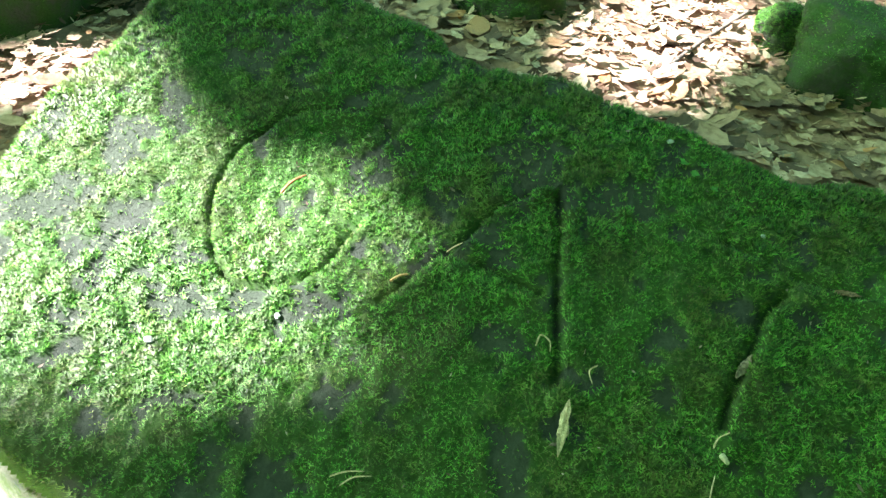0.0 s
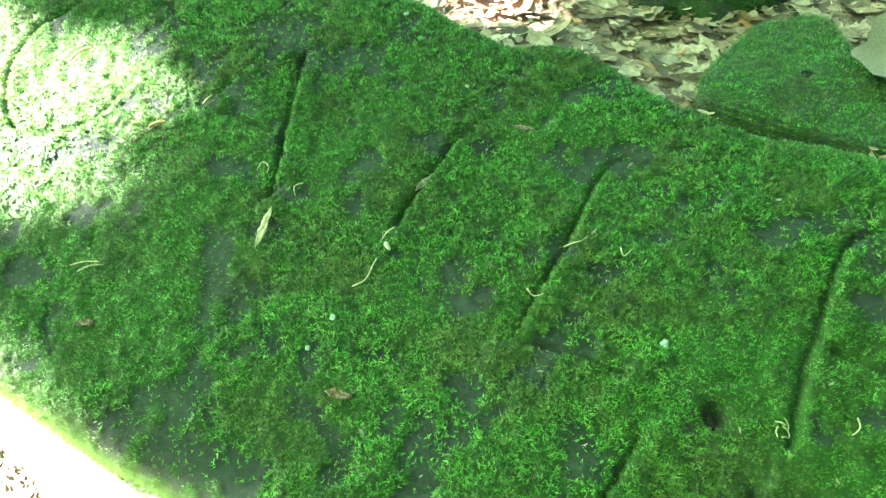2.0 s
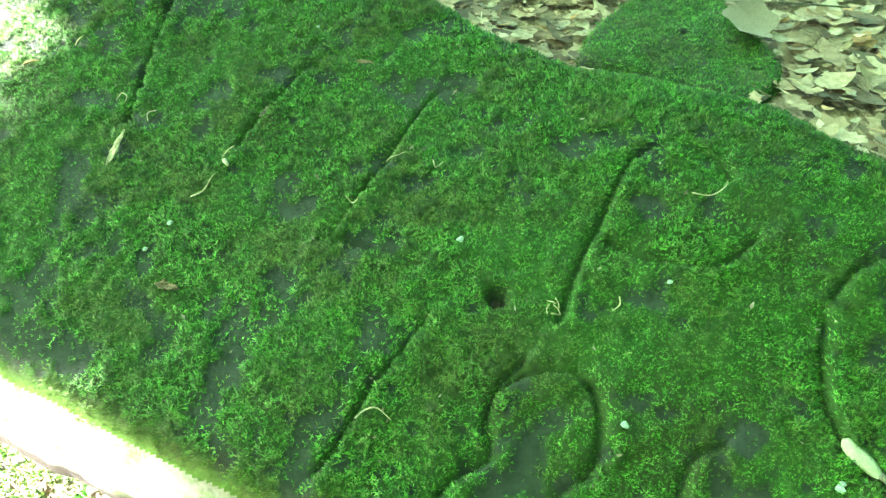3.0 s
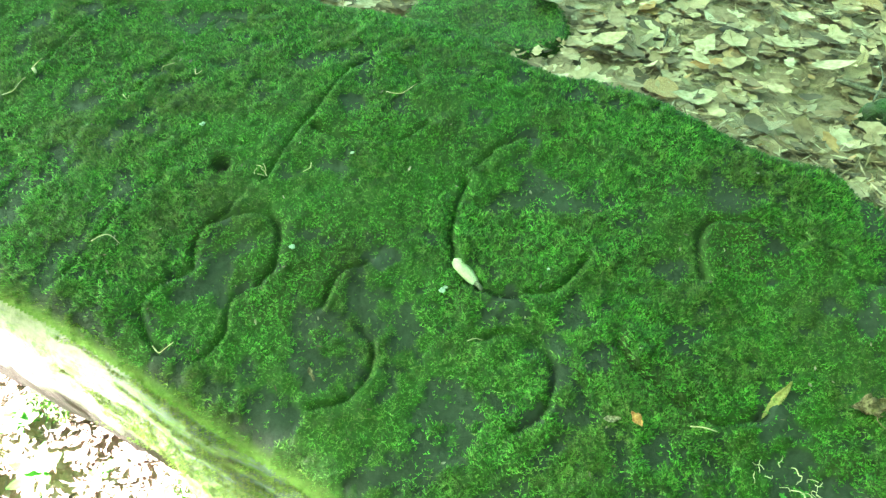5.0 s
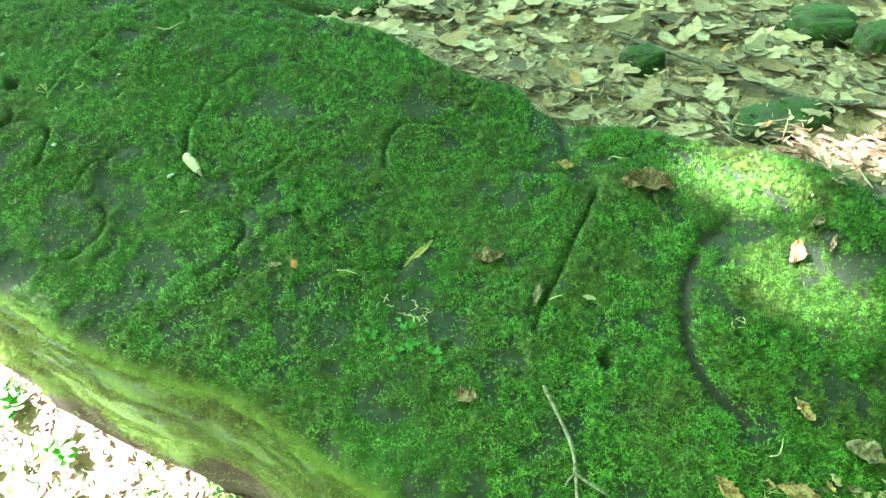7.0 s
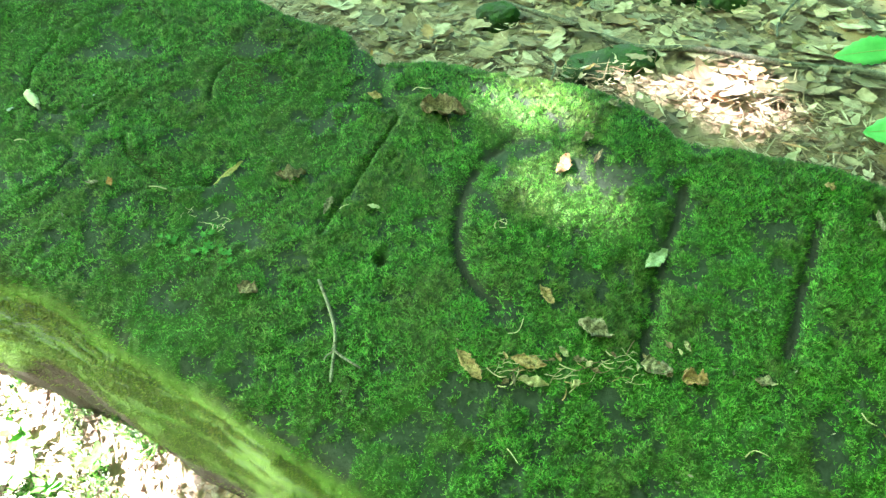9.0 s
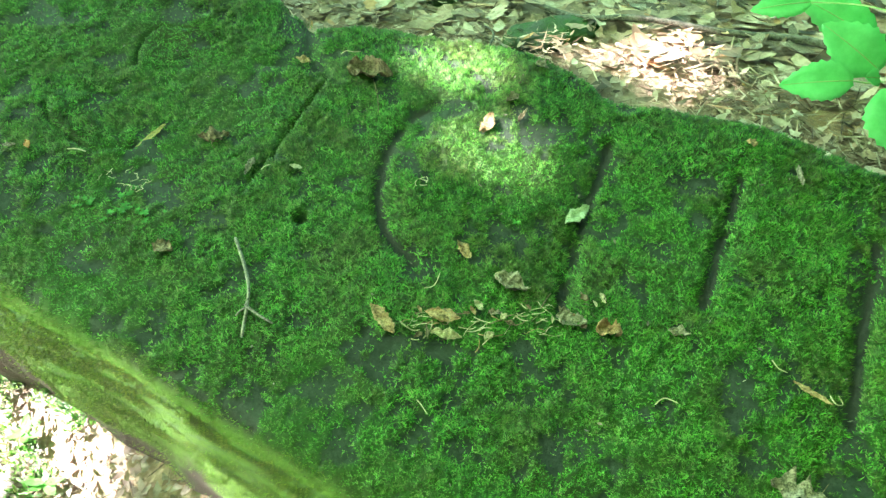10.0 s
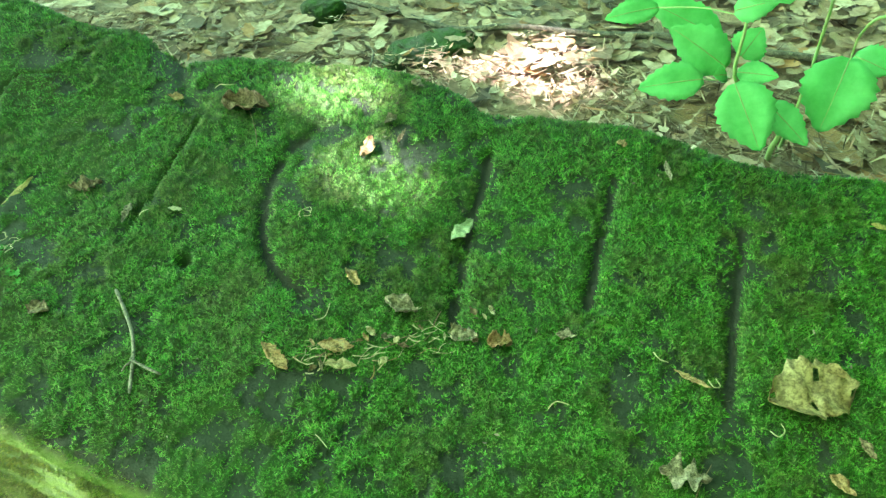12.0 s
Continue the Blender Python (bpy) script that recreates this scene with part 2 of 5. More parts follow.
def spline(points, closed=False, steps=6):
    """A Catmull-Rom curve through the points."""
    p = np.array(points, float)
    n = len(p)
    out = []
    for i in range(n if closed else n - 1):
        k = [(i - 1) % n, i, (i + 1) % n, (i + 2) % n] if closed else [max(i - 1, 0), i, i + 1, min(i + 2, n - 1)]
        a, b, c, d = p[k]
        for s in np.arange(steps) / steps:
            out.append(0.5 * (2 * b + (c - a) * s + (2 * a - 5 * b + 4 * c - d) * s ** 2 + (3 * b - a - 3 * c + d) * s ** 3))
    if not closed:
        out.append(p[-1])
    return np.array(out)


def gap_to(px, py, line, closed=False):
    """Distance of points to a polyline."""
    best = np.full(px.shape, 9.0)
    ends = np.roll(line, -1, axis=0) if closed else line[1:]
    for a, b in zip(line, ends):
        d = b - a
        s = np.clip(((px - a[0]) * d[0] + (py - a[1]) * d[1]) / max(d @ d, 1e-12), 0, 1)
        best = np.minimum(best, (px - a[0] - s * d[0]) ** 2 + (py - a[1] - s * d[1]) ** 2)
    return np.sqrt(best)


def inside(px, py, line):
    hit = np.zeros(px.shape, bool)
    for a, b in zip(line, np.roll(line, -1, axis=0)):
        if a[1] != b[1]:
            hit ^= ((a[1] > py) != (b[1] > py)) & (px < (b[0] - a[0]) * (py - a[1]) / (b[1] - a[1]) + a[0])
    return hit


# ---------------------------------------------------------------- the carved rock
FAR_EDGE = [(-0.578, 0.73), (-0.564, 0.81), (-0.527, 0.889), (-0.482, 0.943), (-0.452, 1.03), (-0.38, 1.10), (-0.26, 1.105), (-0.157, 1.04), (-0.078, 0.998),
            (-0.012, 0.958), (0.022, 0.908), (0.092, 0.874), (0.168, 0.860), (0.213, 0.826), (0.268, 0.793), (0.33, 0.763), (0.386, 0.722), (0.45, 0.685), (0.505, 0.688), (0.564, 0.658),
            (0.622, 0.602), (0.687, 0.549), (0.749, 0.510), (0.836, 0.486), (0.92, 0.455), (1.02, 0.418), (1.078, 0.365), (1.146, 0.32), (1.252, 0.294), (1.33, 0.243), (1.408, 0.178),
            (1.475, 0.14), (1.545, 0.122), (1.585, 0.078), (1.622, 0.046), (1.668, 0.017), (1.748, 0.012), (1.846, -0.03), (1.95, -0.06), (2.028, -0.092), (2.09, -0.135), (2.138, -0.176),
            (2.157, -0.210), (2.25, -0.238), (2.40, -0.292), (2.49, -0.350), (2.58, -0.408), (2.69, -0.452), (2.80, -0.488), (3.05, -0.62)]
NEAR_EDGE = [(3.12, -0.85), (2.9, -1.05), (2.5, -1.12), (2.1, -1.02), (1.8, -0.885), (1.63, -0.785), (1.43, -0.658), (1.24, -0.545), (1.088, -0.445), (0.93, -0.39),
             (0.787, -0.317), (0.62, -0.213), (0.437, -0.103), (0.2, 0.015), (0.087, 0.071), (-0.055, 0.14), (-0.17, 0.208), (-0.236, 0.245),
             (-0.365, 0.323), (-0.437, 0.36), (-0.54, 0.45), (-0.59, 0.6)]
OUTLINE = spline(FAR_EDGE + NEAR_EDGE, closed=True, steps=4)

# carved lines: depth and half width in metres, then the way of the chisel in plan
CARVED = [
    (0.011, 0.0043, [(-0.058, 0.757), (-0.082, 0.784), (-0.109, 0.796), (-0.158, 0.802), (-0.206, 0.791), (-0.244, 0.761), (-0.271, 0.725), (-0.284, 0.686),
                     (-0.286, 0.645), (-0.277, 0.606), (-0.264, 0.576), (-0.242, 0.556), (-0.212, 0.548), (-0.177, 0.553), (-0.146, 0.566), (-0.128, 0.588),
                     (-0.113, 0.612), (-0.104, 0.622), (-0.122, 0.632), (-0.143, 0.642)]),
    (0.008, 0.0043, [(-0.102, 0.507), (-0.075, 0.523), (-0.05, 0.544), (-0.025, 0.566), (-0.006, 0.582), (0.024, 0.6), (0.044, 0.623), (0.079, 0.646),
                    (0.111, 0.662), (0.132, 0.665)]),
    (0.010, 0.0043, [(0.141, 0.659), (0.136, 0.608), (0.127, 0.531), (0.122, 0.469), (0.116, 0.427)]),
    (0.005, 0.0043, [(0.004, 0.581), (0.036, 0.567), (0.074, 0.547), (0.111, 0.527)]),
    (0.013, 0.0043, [(0.378, 0.522), (0.351, 0.503), (0.335, 0.473), (0.309, 0.436), (0.288, 0.404), (0.278, 0.381)]),
    (0.005, 0.0043, [(0.266, 0.627), (0.322, 0.594), (0.375, 0.563), (0.427, 0.532), (0.472, 0.521)]),
    (0.010, 0.0043, [(0.415, 0.237), (0.435, 0.273), (0.456, 0.307), (0.485, 0.351), (0.507, 0.393), (0.531, 0.437), (0.564, 0.471), (0.605, 0.459),
                    (0.644, 0.425), (0.674, 0.394)]),
    (0.006, 0.0043, [(0.39, 0.23), (0.431, 0.222), (0.474, 0.21), (0.524, 0.184)]),
    (0.010, 0.0043, [(0.41, -0.04), (0.438, -0.005), (0.464, 0.04), (0.494, 0.073), (0.53, 0.12)]),
    (0.010, 0.0043, [(0.681, 0.108), (0.695, 0.138), (0.717, 0.185), (0.749, 0.234), (0.787, 0.303), (0.819, 0.332), (0.866, 0.336), (0.909, 0.309), (0.918, 0.279)]),
    (0.010, 0.0043, [(0.751, 0.2), (0.797, 0.176), (0.859, 0.162), (0.894, 0.172), (0.93, 0.197)]),
    (0.010, 0.0043, [(0.636, 0.067), (0.607, 0.04), (0.59, 0.007), (0.592, -0.028), (0.57, -0.04), (0.539, -0.06), (0.532, -0.085), (0.542, -0.113), (0.565, -0.137)]),
    (0.009, 0.0043, [(0.607, 0.036), (0.637, 0.051), (0.687, 0.049), (0.709, 0.029), (0.71, -0.016), (0.693, -0.05), (0.667, -0.061), (0.65, -0.077), (0.648, -0.121),
                     (0.633, -0.144), (0.613, -0.154)]),
    (0.007, 0.0043, [(0.778, -0.086), (0.792, -0.054), (0.81, -0.037), (0.838, -0.03)]),
    (0.010, 0.0043, [(0.833, -0.121), (0.848, -0.145), (0.845, -0.175), (0.828, -0.203), (0.8, -0.219), (0.772, -0.222)]),
    (0.008, 0.0043, [(0.997, 0.121), (1.048, 0.162), (1.107, 0.178), (1.166, 0.162), (1.199, 0.129)]),
    (0.011, 0.0043, [(0.984, 0.098), (0.964, 0.047), (0.958, 0.003), (0.966, -0.04), (0.995, -0.07), (1.039, -0.084), (1.091, -0.081), (1.126, -0.057), (1.149, -0.033)]),
    (0.008, 0.0043, [(0.991, -0.144), (1.033, -0.136), (1.067, -0.157), (1.081, -0.189), (1.069, -0.232), (1.046, -0.256), (1.019, -0.267)]),
    (0.010, 0.0043, [(1.168, -0.156), (1.183, -0.193), (1.207, -0.216), (1.238, -0.243), (1.268, -0.261), (1.308, -0.259), (1.341, -0.248)]),
    (0.006, 0.0043, [(1.307, -0.066), (1.305, -0.035), (1.318, 0.007), (1.347, 0.023), (1.393, 0.02), (1.437, 0.007), (1.461, -0.01)]),
    (0.010, 0.0055, [(1.548, -0.073), (1.616, -0.089), (1.662, -0.116), (1.643, -0.161), (1.605, -0.226), (1.573, -0.286), (1.544, -0.334), (1.529, -0.371)]),
    (0.008, 0.012, [(1.662, -0.116), (1.63, -0.06), (1.622, 0.0), (1.62, 0.05)]),
]
# broad letters whose bottoms are bare
LETTERS = [
    (0.012, 0.0145, [(1.854, -0.212), (1.812, -0.241), (1.78, -0.282), (1.757, -0.34), (1.748, -0.402), (1.757, -0.454), (1.779, -0.492), (1.802, -0.515)]),
    (0.013, 0.0145, [(2.136, -0.321), (2.105, -0.385), (2.071, -0.444), (2.04, -0.519), (2.013, -0.58), (2.007, -0.606)]),
    (0.013, 0.0145, [(2.329, -0.406), (2.297, -0.467), (2.263, -0.523), (2.234, -0.577), (2.214, -0.611)]),
    (0.014, 0.0145, [(2.501, -0.539), (2.47, -0.594), (2.424, -0.67), (2.385, -0.741), (2.359, -0.789)]),
]
# bare patches in the moss: place and radius
BARE = [(-0.377, 0.627, 0.03), (-0.427, 0.586, 0.04), (-0.411, 0.47, 0.025), (-0.287, 0.587, 0.025), (-0.095, 0.595, 0.02), (-0.14, 0.511, 0.022), (-0.113, 0.417, 0.035),
        (-0.166, 0.337, 0.035), (0.121, 0.375, 0.03), (0.143, 0.426, 0.025), (-0.068, 0.734, 0.03), (0.151, 0.834, 0.03), (0.319, 0.507, 0.025), (-0.359, 0.398, 0.03),
        (-0.343, 0.494, 0.022), (0.364, 0.289, 0.035), (0.321, 0.505, 0.03), (0.345, 0.318, 0.03), (0.603, 0.416, 0.025), (0.74, 0.348, 0.035), (0.354, 0.186, 0.025),
        (-0.019, 0.151, 0.04), (0.447, 0.336, 0.02), (0.534, 0.478, 0.025), (0.27, 0.60, 0.02)]
BARE += [(1.016, -0.097, 0.05), (1.119, -0.123, 0.05), (1.14, -0.175, 0.035), (0.955, -0.23, 0.055), (0.92, -0.273, 0.04), (0.857, -0.299, 0.04), (0.723, -0.229, 0.05), (0.571, -0.159, 0.04),
         (1.001, -0.346, 0.035), (1.188, -0.298, 0.03), (0.854, -0.002, 0.025), (1.172, 0.263, 0.035), (1.237, 0.234, 0.03), (1.414, -0.017, 0.025), (1.223, 0.022, 0.025), (0.997, 0.284, 0.02),
         (0.299, 0.334, 0.03), (0.727, 0.351, 0.03), (0.813, 0.248, 0.03), (0.479, 0.226, 0.035), (0.302, 0.072, 0.035), (0.599, -0.051, 0.04), (0.903, 0.36, 0.025), (1.078, 0.293, 0.03),
         (0.125, 0.093, 0.03), (0.863, -0.024, 0.03), (0.395, 0.491, 0.02), (0.457, -0.09, 0.03), (1.10, -0.36, 0.03)]
BARE += [(1.935, -0.489, 0.05), (1.888, -0.509, 0.03), (2.036, -0.326, 0.04), (1.742, -0.645, 0.05), (1.803, -0.658, 0.04), (1.562, -0.71, 0.045), (1.475, -0.668, 0.045), (2.222, -0.734, 0.035),
         (2.213, -0.779, 0.03), (2.344, -0.828, 0.04), (2.328, -0.869, 0.04), (2.523, -0.564, 0.03), (1.946, -0.658, 0.04), (2.072, -0.679, 0.03), (2.561, -0.768, 0.025), (2.09, -0.48, 0.03),
         (1.426, -0.606, 0.03), (1.964, -0.795, 0.04), (1.849, -0.667, 0.04), (1.822, -0.237, 0.025), (1.701, -0.362, 0.025), (2.27, -0.417, 0.03), (2.16, -0.44, 0.025), (2.0, -0.25, 0.025)]

STEP, X0, X1, Y0, Y1 = 0.0035, -0.66, 3.2, -1.2, 1.15
gx, gy = np.meshgrid(np.arange(X0, X1, STEP), np.arange(Y0, Y1, STEP), indexing="ij")
GAP = gap_to(gx, gy, OUTLINE, closed=True) * np.where(inside(gx, gy, OUTLINE), 1, -1)


def rock_plane(x, y):
    return 0.751 + 0.021 * x + 0.2948 * y


# swells and hollows of the top: place in plan and height above the plane
SWELLS = [(-0.185, 0.682, -0.004), (0.117, 0.374, 0.0), (0.314, 0.44, 0.003), (0.27, 0.36, -0.005), (0.568, 0.205, 0.010), (0.674, 0.105, 0.006), (0.755, 0.11, 0.017), (0.897, 0.243, 0.018),
          (0.449, 0.541, -0.012), (0.109, 0.736, 0.0), (-0.163, 0.595, -0.015), (0.487, 0.0, 0.014), (0.989, -0.057, 0.0), (0.771, -0.182, -0.003), (0.563, -0.129, -0.012), (1.362, -0.219, -0.015),
          (1.476, -0.23, -0.019), (1.172, -0.271, 0.014), (1.622, -0.055, -0.021), (1.548, -0.304, -0.009), (1.746, -0.148, 0.0), (1.532, -0.465, 0.003), (1.427, -0.475, 0.007),
          (1.627, -0.419, -0.001), (1.918, -0.303, 0.018), (1.863, -0.515, 0.013), (2.03, -0.468, -0.006), (1.937, -0.578, -0.010)]


def swell(x, y):
    top, weight = 0.0, 0.15
    for px, py, h in SWELLS:
        w = np.exp(-((x - px) ** 2 + (y - py) ** 2) / 0.016)
        top, weight = top + w * h, weight + w
    return top / weight + (fbm(x * 5, y * 5, 1, 3) - 0.5) * 0.007


def near_lines(lines, narrow=1.0):
    """The depth pressed into the rock by the lines, and how deep in a groove each place lies (0 to 1)."""
    cut, bed, rim = np.zeros(gx.shape), np.zeros(gx.shape), np.zeros(gx.shape)
    for depth, wide, way in lines:
        depth, wide = max(depth, 0.010), wide * narrow
        line = spline(way, steps=5)
        i0, j0 = ((line.min(0) - 0.08 - (X0, Y0)) / STEP).astype(int).clip(0)
        i1, j1 = ((line.max(0) + 0.08 - (X0, Y0)) / STEP).astype(int)
        d = gap_to(gx[i0:i1, j0:j1], gy[i0:i1, j0:j1], line) + (fbm(gx[i0:i1, j0:j1] * 90, gy[i0:i1, j0:j1] * 90, 3, 3) - 0.5) * 0.005
        c = depth * np.exp(-np.abs(d / wide) ** 1.6) + 0.2 * depth * np.exp(-(d / 0.026) ** 2)
        cut[i0:i1, j0:j1] = np.maximum(cut[i0:i1, j0:j1], c)
        bed[i0:i1, j0:j1] = np.maximum(bed[i0:i1, j0:j1], np.exp(-(d / wide) ** 4))
        # one lip of each cut is raised to imitate light catching that side
        ax, ay = np.gradient(gap_to(gx[i0:i1, j0:j1], gy[i0:i1, j0:j1], line), STEP)
        lip = 0.06 + 0.94 * smooth(-0.1, 0.6, 0.72 * ax - 0.69 * ay)
        rim[i0:i1, j0:j1] = np.maximum(rim[i0:i1, j0:j1], lip * np.exp(-((d - 1.9 * wide) / np.where(d < 1.9 * wide, 0.9 * wide, 5.5 * wide)) ** 2))
    return cut, bed, rim


cut_a, bed_a, RIMS = near_lines(CARVED, 1.05)
cut_b, bed_b, rim_b = near_lines(LETTERS, 0.85)
bald = np.zeros(gx.shape)
for px, py, r in BARE:
    r *= 0.75 if px < -0.2 else 1.2
    away = np.hypot(gx - px, (gy - py) * 1.25) / r
    bald = np.maximum(bald, 1 - smooth(0.3, 1.25, away))
ragged = fbm(gx * 55, gy * 55, 21, 4)
bald = smooth(0.46, 0.76, bald * 0.86 + (ragged - 0.5) * 1.9) * 0.9
bald = np.maximum(bald, smooth(0.55, 0.63, 0.6 * fbm(gx * 17, gy * 17, 40, 3) + 0.4 * ragged) * 0.85)
bald = np.maximum(bald, smooth(0.5, 0.9, bed_b) * smooth(0.30, 0.50, ragged + 0.1))
hollow = np.maximum(np.exp(-(np.hypot(gx - 1.627, gy + 0.422) / 0.012) ** 4), np.exp(-(np.hypot(gx - 0.612, gy - 0.14) / 0.013) ** 4))
MOSSY = np.clip(1 - bald, 0, 1) * (1 - hollow) * (1 - 0.4 * smooth(0.75, 1.0, bed_a))
HEIGHT = (rock_plane(gx, gy) + swell(gx, gy) + (fbm(gx * 40, gy * 40, 5, 3) - 0.5) * 0.005
          - np.maximum(0.86 * cut_a, 0.72 * cut_b) + 0.0075 * RIMS * (1 - bed_a) + 0.003 * MOSSY + 0.007 * MOSSY * (fbm(gx * 75, gy * 75, 55, 2) - 0.5) - 0.032 * np.exp(-np.clip(GAP, 0, 9) / 0.010))
HEIGHT -= 0.022 * hollow


def sample(grid, x, y):
    fx, fy = (np.asarray(x, float) - X0) / STEP, (np.asarray(y, float) - Y0) / STEP
    i, j = np.clip(fx.astype(int), 0, gx.shape[0] - 2), np.clip(fy.astype(int), 0, gx.shape[1] - 2)
    u, v = fx - i, fy - j
    return (grid[i, j] * (1 - u) + grid[i + 1, j] * u) * (1 - v) + (grid[i, j + 1] * (1 - u) + grid[i + 1, j + 1] * u) * v


def rock_z(x, y):
    return float(sample(HEIGHT, np.array([x]), np.array([y]))[0])


# rings of the rock's sides: how far out, how far below the top
SIDE = [(-0.012, 0.02), (-0.003, 0.036), (0.006, 0.058), (0.013, 0.085), (0.019, 0.115), (0.023, 0.15), (0.024, 0.19), (0.016, 0.25), (-0.02, 0.36), (-0.07, 0.52), (-0.12, 0.9)]


def resampled(line, step):
    loop = np.vstack([line, line[:1]])
    run = np.concatenate([[0], np.cumsum(np.hypot(*np.diff(loop, axis=0).T))])
    s = np.linspace(0, run[-1], int(run[-1] / step), endpoint=False)
    return np.stack([np.interp(s, run, loop[:, k]) for k in (0, 1)], 1), s


RIM, RUN = resampled(OUTLINE, 0.008)
rim_way = np.roll(RIM, -3, axis=0) - np.roll(RIM, 3, axis=0)
rim_way /= np.hypot(*rim_way.T)[:, None]
RIM_OUT = np.stack([-rim_way[:, 1], rim_way[:, 0]], 1)     # outwards: the outline runs clockwise


def side_point(k, out, drop):
    bump = (fbm(RUN[k] * 9, drop * 14, 60, 4) - 0.5) * (0.012 + 0.11 * np.clip(drop - 0.03, 0, 0.25) + 0.06 * (drop > 0.14) * (fbm(RUN[k] * 38, drop * 50, 66, 3) - 0.2))
    p = RIM[k] + RIM_OUT[k] * (out + bump)[:, None]
    z = rock_plane(RIM[k][:, 0], RIM[k][:, 1]) + swell(RIM[k][:, 0], RIM[k][:, 1]) - drop
    return np.column_stack([p, z])


def carved_rock():
    keep = GAP > -0.004
    number = np.full(gx.shape, -1)
    number[keep] = np.arange(keep.sum())
    quads = np.stack([number[:-1, :-1], number[1:, :-1], number[1:, 1:], number[:-1, 1:]], -1).reshape(-1, 4)
    quads = quads[(quads >= 0).all(1)]
    top = np.column_stack([gx[keep], gy[keep], HEIGHT[keep]])
    n, k = len(RIM), np.arange(len(RIM))
    rows = [side_point(k, np.full(n, o), np.full(n, d)) for o, d in SIDE]
    ring = np.arange(n)
    sides = [np.stack([len(top) + r * n + np.roll(ring, -1), len(top) + r * n + ring, len(top) + (r + 1) * n + ring, len(top) + (r + 1) * n + np.roll(ring, -1)], 1)
             for r in range(len(SIDE) - 1)]
    me = fast_mesh("carved_rock", np.vstack([top] + rows), np.vstack([quads] + [s[:, ::-1] for s in sides]), smooth=True)
    total, m = len(me.vertices), len(top)
    for name, values in (("bed", np.concatenate([np.maximum(np.maximum(0.35 * bed_a, bed_b), hollow)[keep], np.zeros(total - m)])), ("moss", np.concatenate([MOSSY[keep], np.ones(total - m)])),
                         ("side", np.concatenate([smooth(0.012, 0.0, GAP[keep]), np.ones(total - m)])),
                         ("drop", np.concatenate([np.zeros(m), np.repeat([d for _, d in SIDE], n)])),
                         ("lichen", np.concatenate([np.zeros(m), np.tile(0.3 + 0.7 * smooth(1.35, 0.95, RIM[:, 0]), len(SIDE))])),
                         ("sun_pale", np.concatenate([np.zeros(m), np.tile(smooth(0.75, 0.25, RIM[:, 0]), len(SIDE))]))):
        me.attributes.new(name, "FLOAT", "POINT").data.foreach_set("value", values.astype(np.float32))
    return tagged(part("carved_rock", me, ROCK), "long flat boulder with carved spiral and letters under moss", "rock")


def shoots(name, place, up, size, mat, blades=4, spread=0.9, seed=1):
    """Many moss shoots in one mesh: each a few short bent blades."""
    rng = np.random.default_rng(seed)
    n = len(place)
    P, U, S = np.repeat(place, blades, 0), np.repeat(up, blades, 0), np.repeat(size, blades)
    a = rng.uniform(0, 2 * np.pi, n * blades)
    out = np.column_stack([np.cos(a), np.sin(a), np.zeros(n * blades)])
    out -= U * (out * U).sum(1)[:, None]
    wide = np.cross(U, out)
    lean = rng.uniform(0.35, 1.0, n * blades)[:, None] * spread
    S = (S * rng.uniform(0.7, 1.3, n * blades))[:, None]
    tip = P + S * (U * (1.05 - 0.45 * lean) + out * lean)
    foot = P + out * S * 0.12 + U * S * rng.uniform(-0.1, 0.35, n * blades)[:, None]
    w = wide * S * rng.uniform(0.10, 0.17, n * blades)[:, None]
    verts = np.stack([foot - w, tip, foot + w], 1).reshape(-1, 3)
    faces = np.arange(len(verts)).reshape(-1, 3)
    me = fast_mesh(name, verts, faces)
    me.attributes.new("grow", "FLOAT_VECTOR", "POINT").data.foreach_set("vector", np.repeat(U, 3, 0).astype(np.float32).ravel())
    return tagged(part(name, me, mat), kind="stuff")


carved_rock()


def rock_moss(count=300000):
    rng = np.random.default_rng(5)
    x, y = rng.uniform(X0, 2.9, count * 4), rng.uniform(Y0, Y1, count * 4)
    g, m = sample(GAP, x, y), sample(MOSSY, x, y)
    keep = (g > 0.002) & (rng.random(len(x)) < m * (0.75 + 0.35 * fbm(x * 18, y * 18, 9, 3)) - 0.03)
    x, y, g = x[keep][:count], y[keep][:count], g[keep][:count]
    e = 0.0035
    slope = np.column_stack([(sample(HEIGHT, x - e, y) - sample(HEIGHT, x + e, y)) / (2 * e), (sample(HEIGHT, x, y - e) - sample(HEIGHT, x, y + e)) / (2 * e), np.ones(len(x))])
    up = slope / np.linalg.norm(slope, axis=1)[:, None]
    # longer, looser shoots grow along the far edge and towards one end
    far = np.array(FAR_EDGE)
    long = smooth(0.42, 0.62, fbm(x * 6, y * 6, 31, 3)) + 0.7 * smooth(1.3, 2.2, x) + 0.6 * smooth(0.17, 0.05, np.interp(x, far[:, 0], far[:, 1]) - y)
    size = rng.uniform(0.0030, 0.0056, len(x)) * (0.85 + 0.4 * long) * (1 - 0.45 * sample(bed_a, x, y))
    return tagged(shoots("moss", np.column_stack([x, y, sample(HEIGHT, x, y)]), up, size, MOSS, 5, 1.0, 2), "bright green cushion moss spread over the carved rock", "moss")


rock_moss()


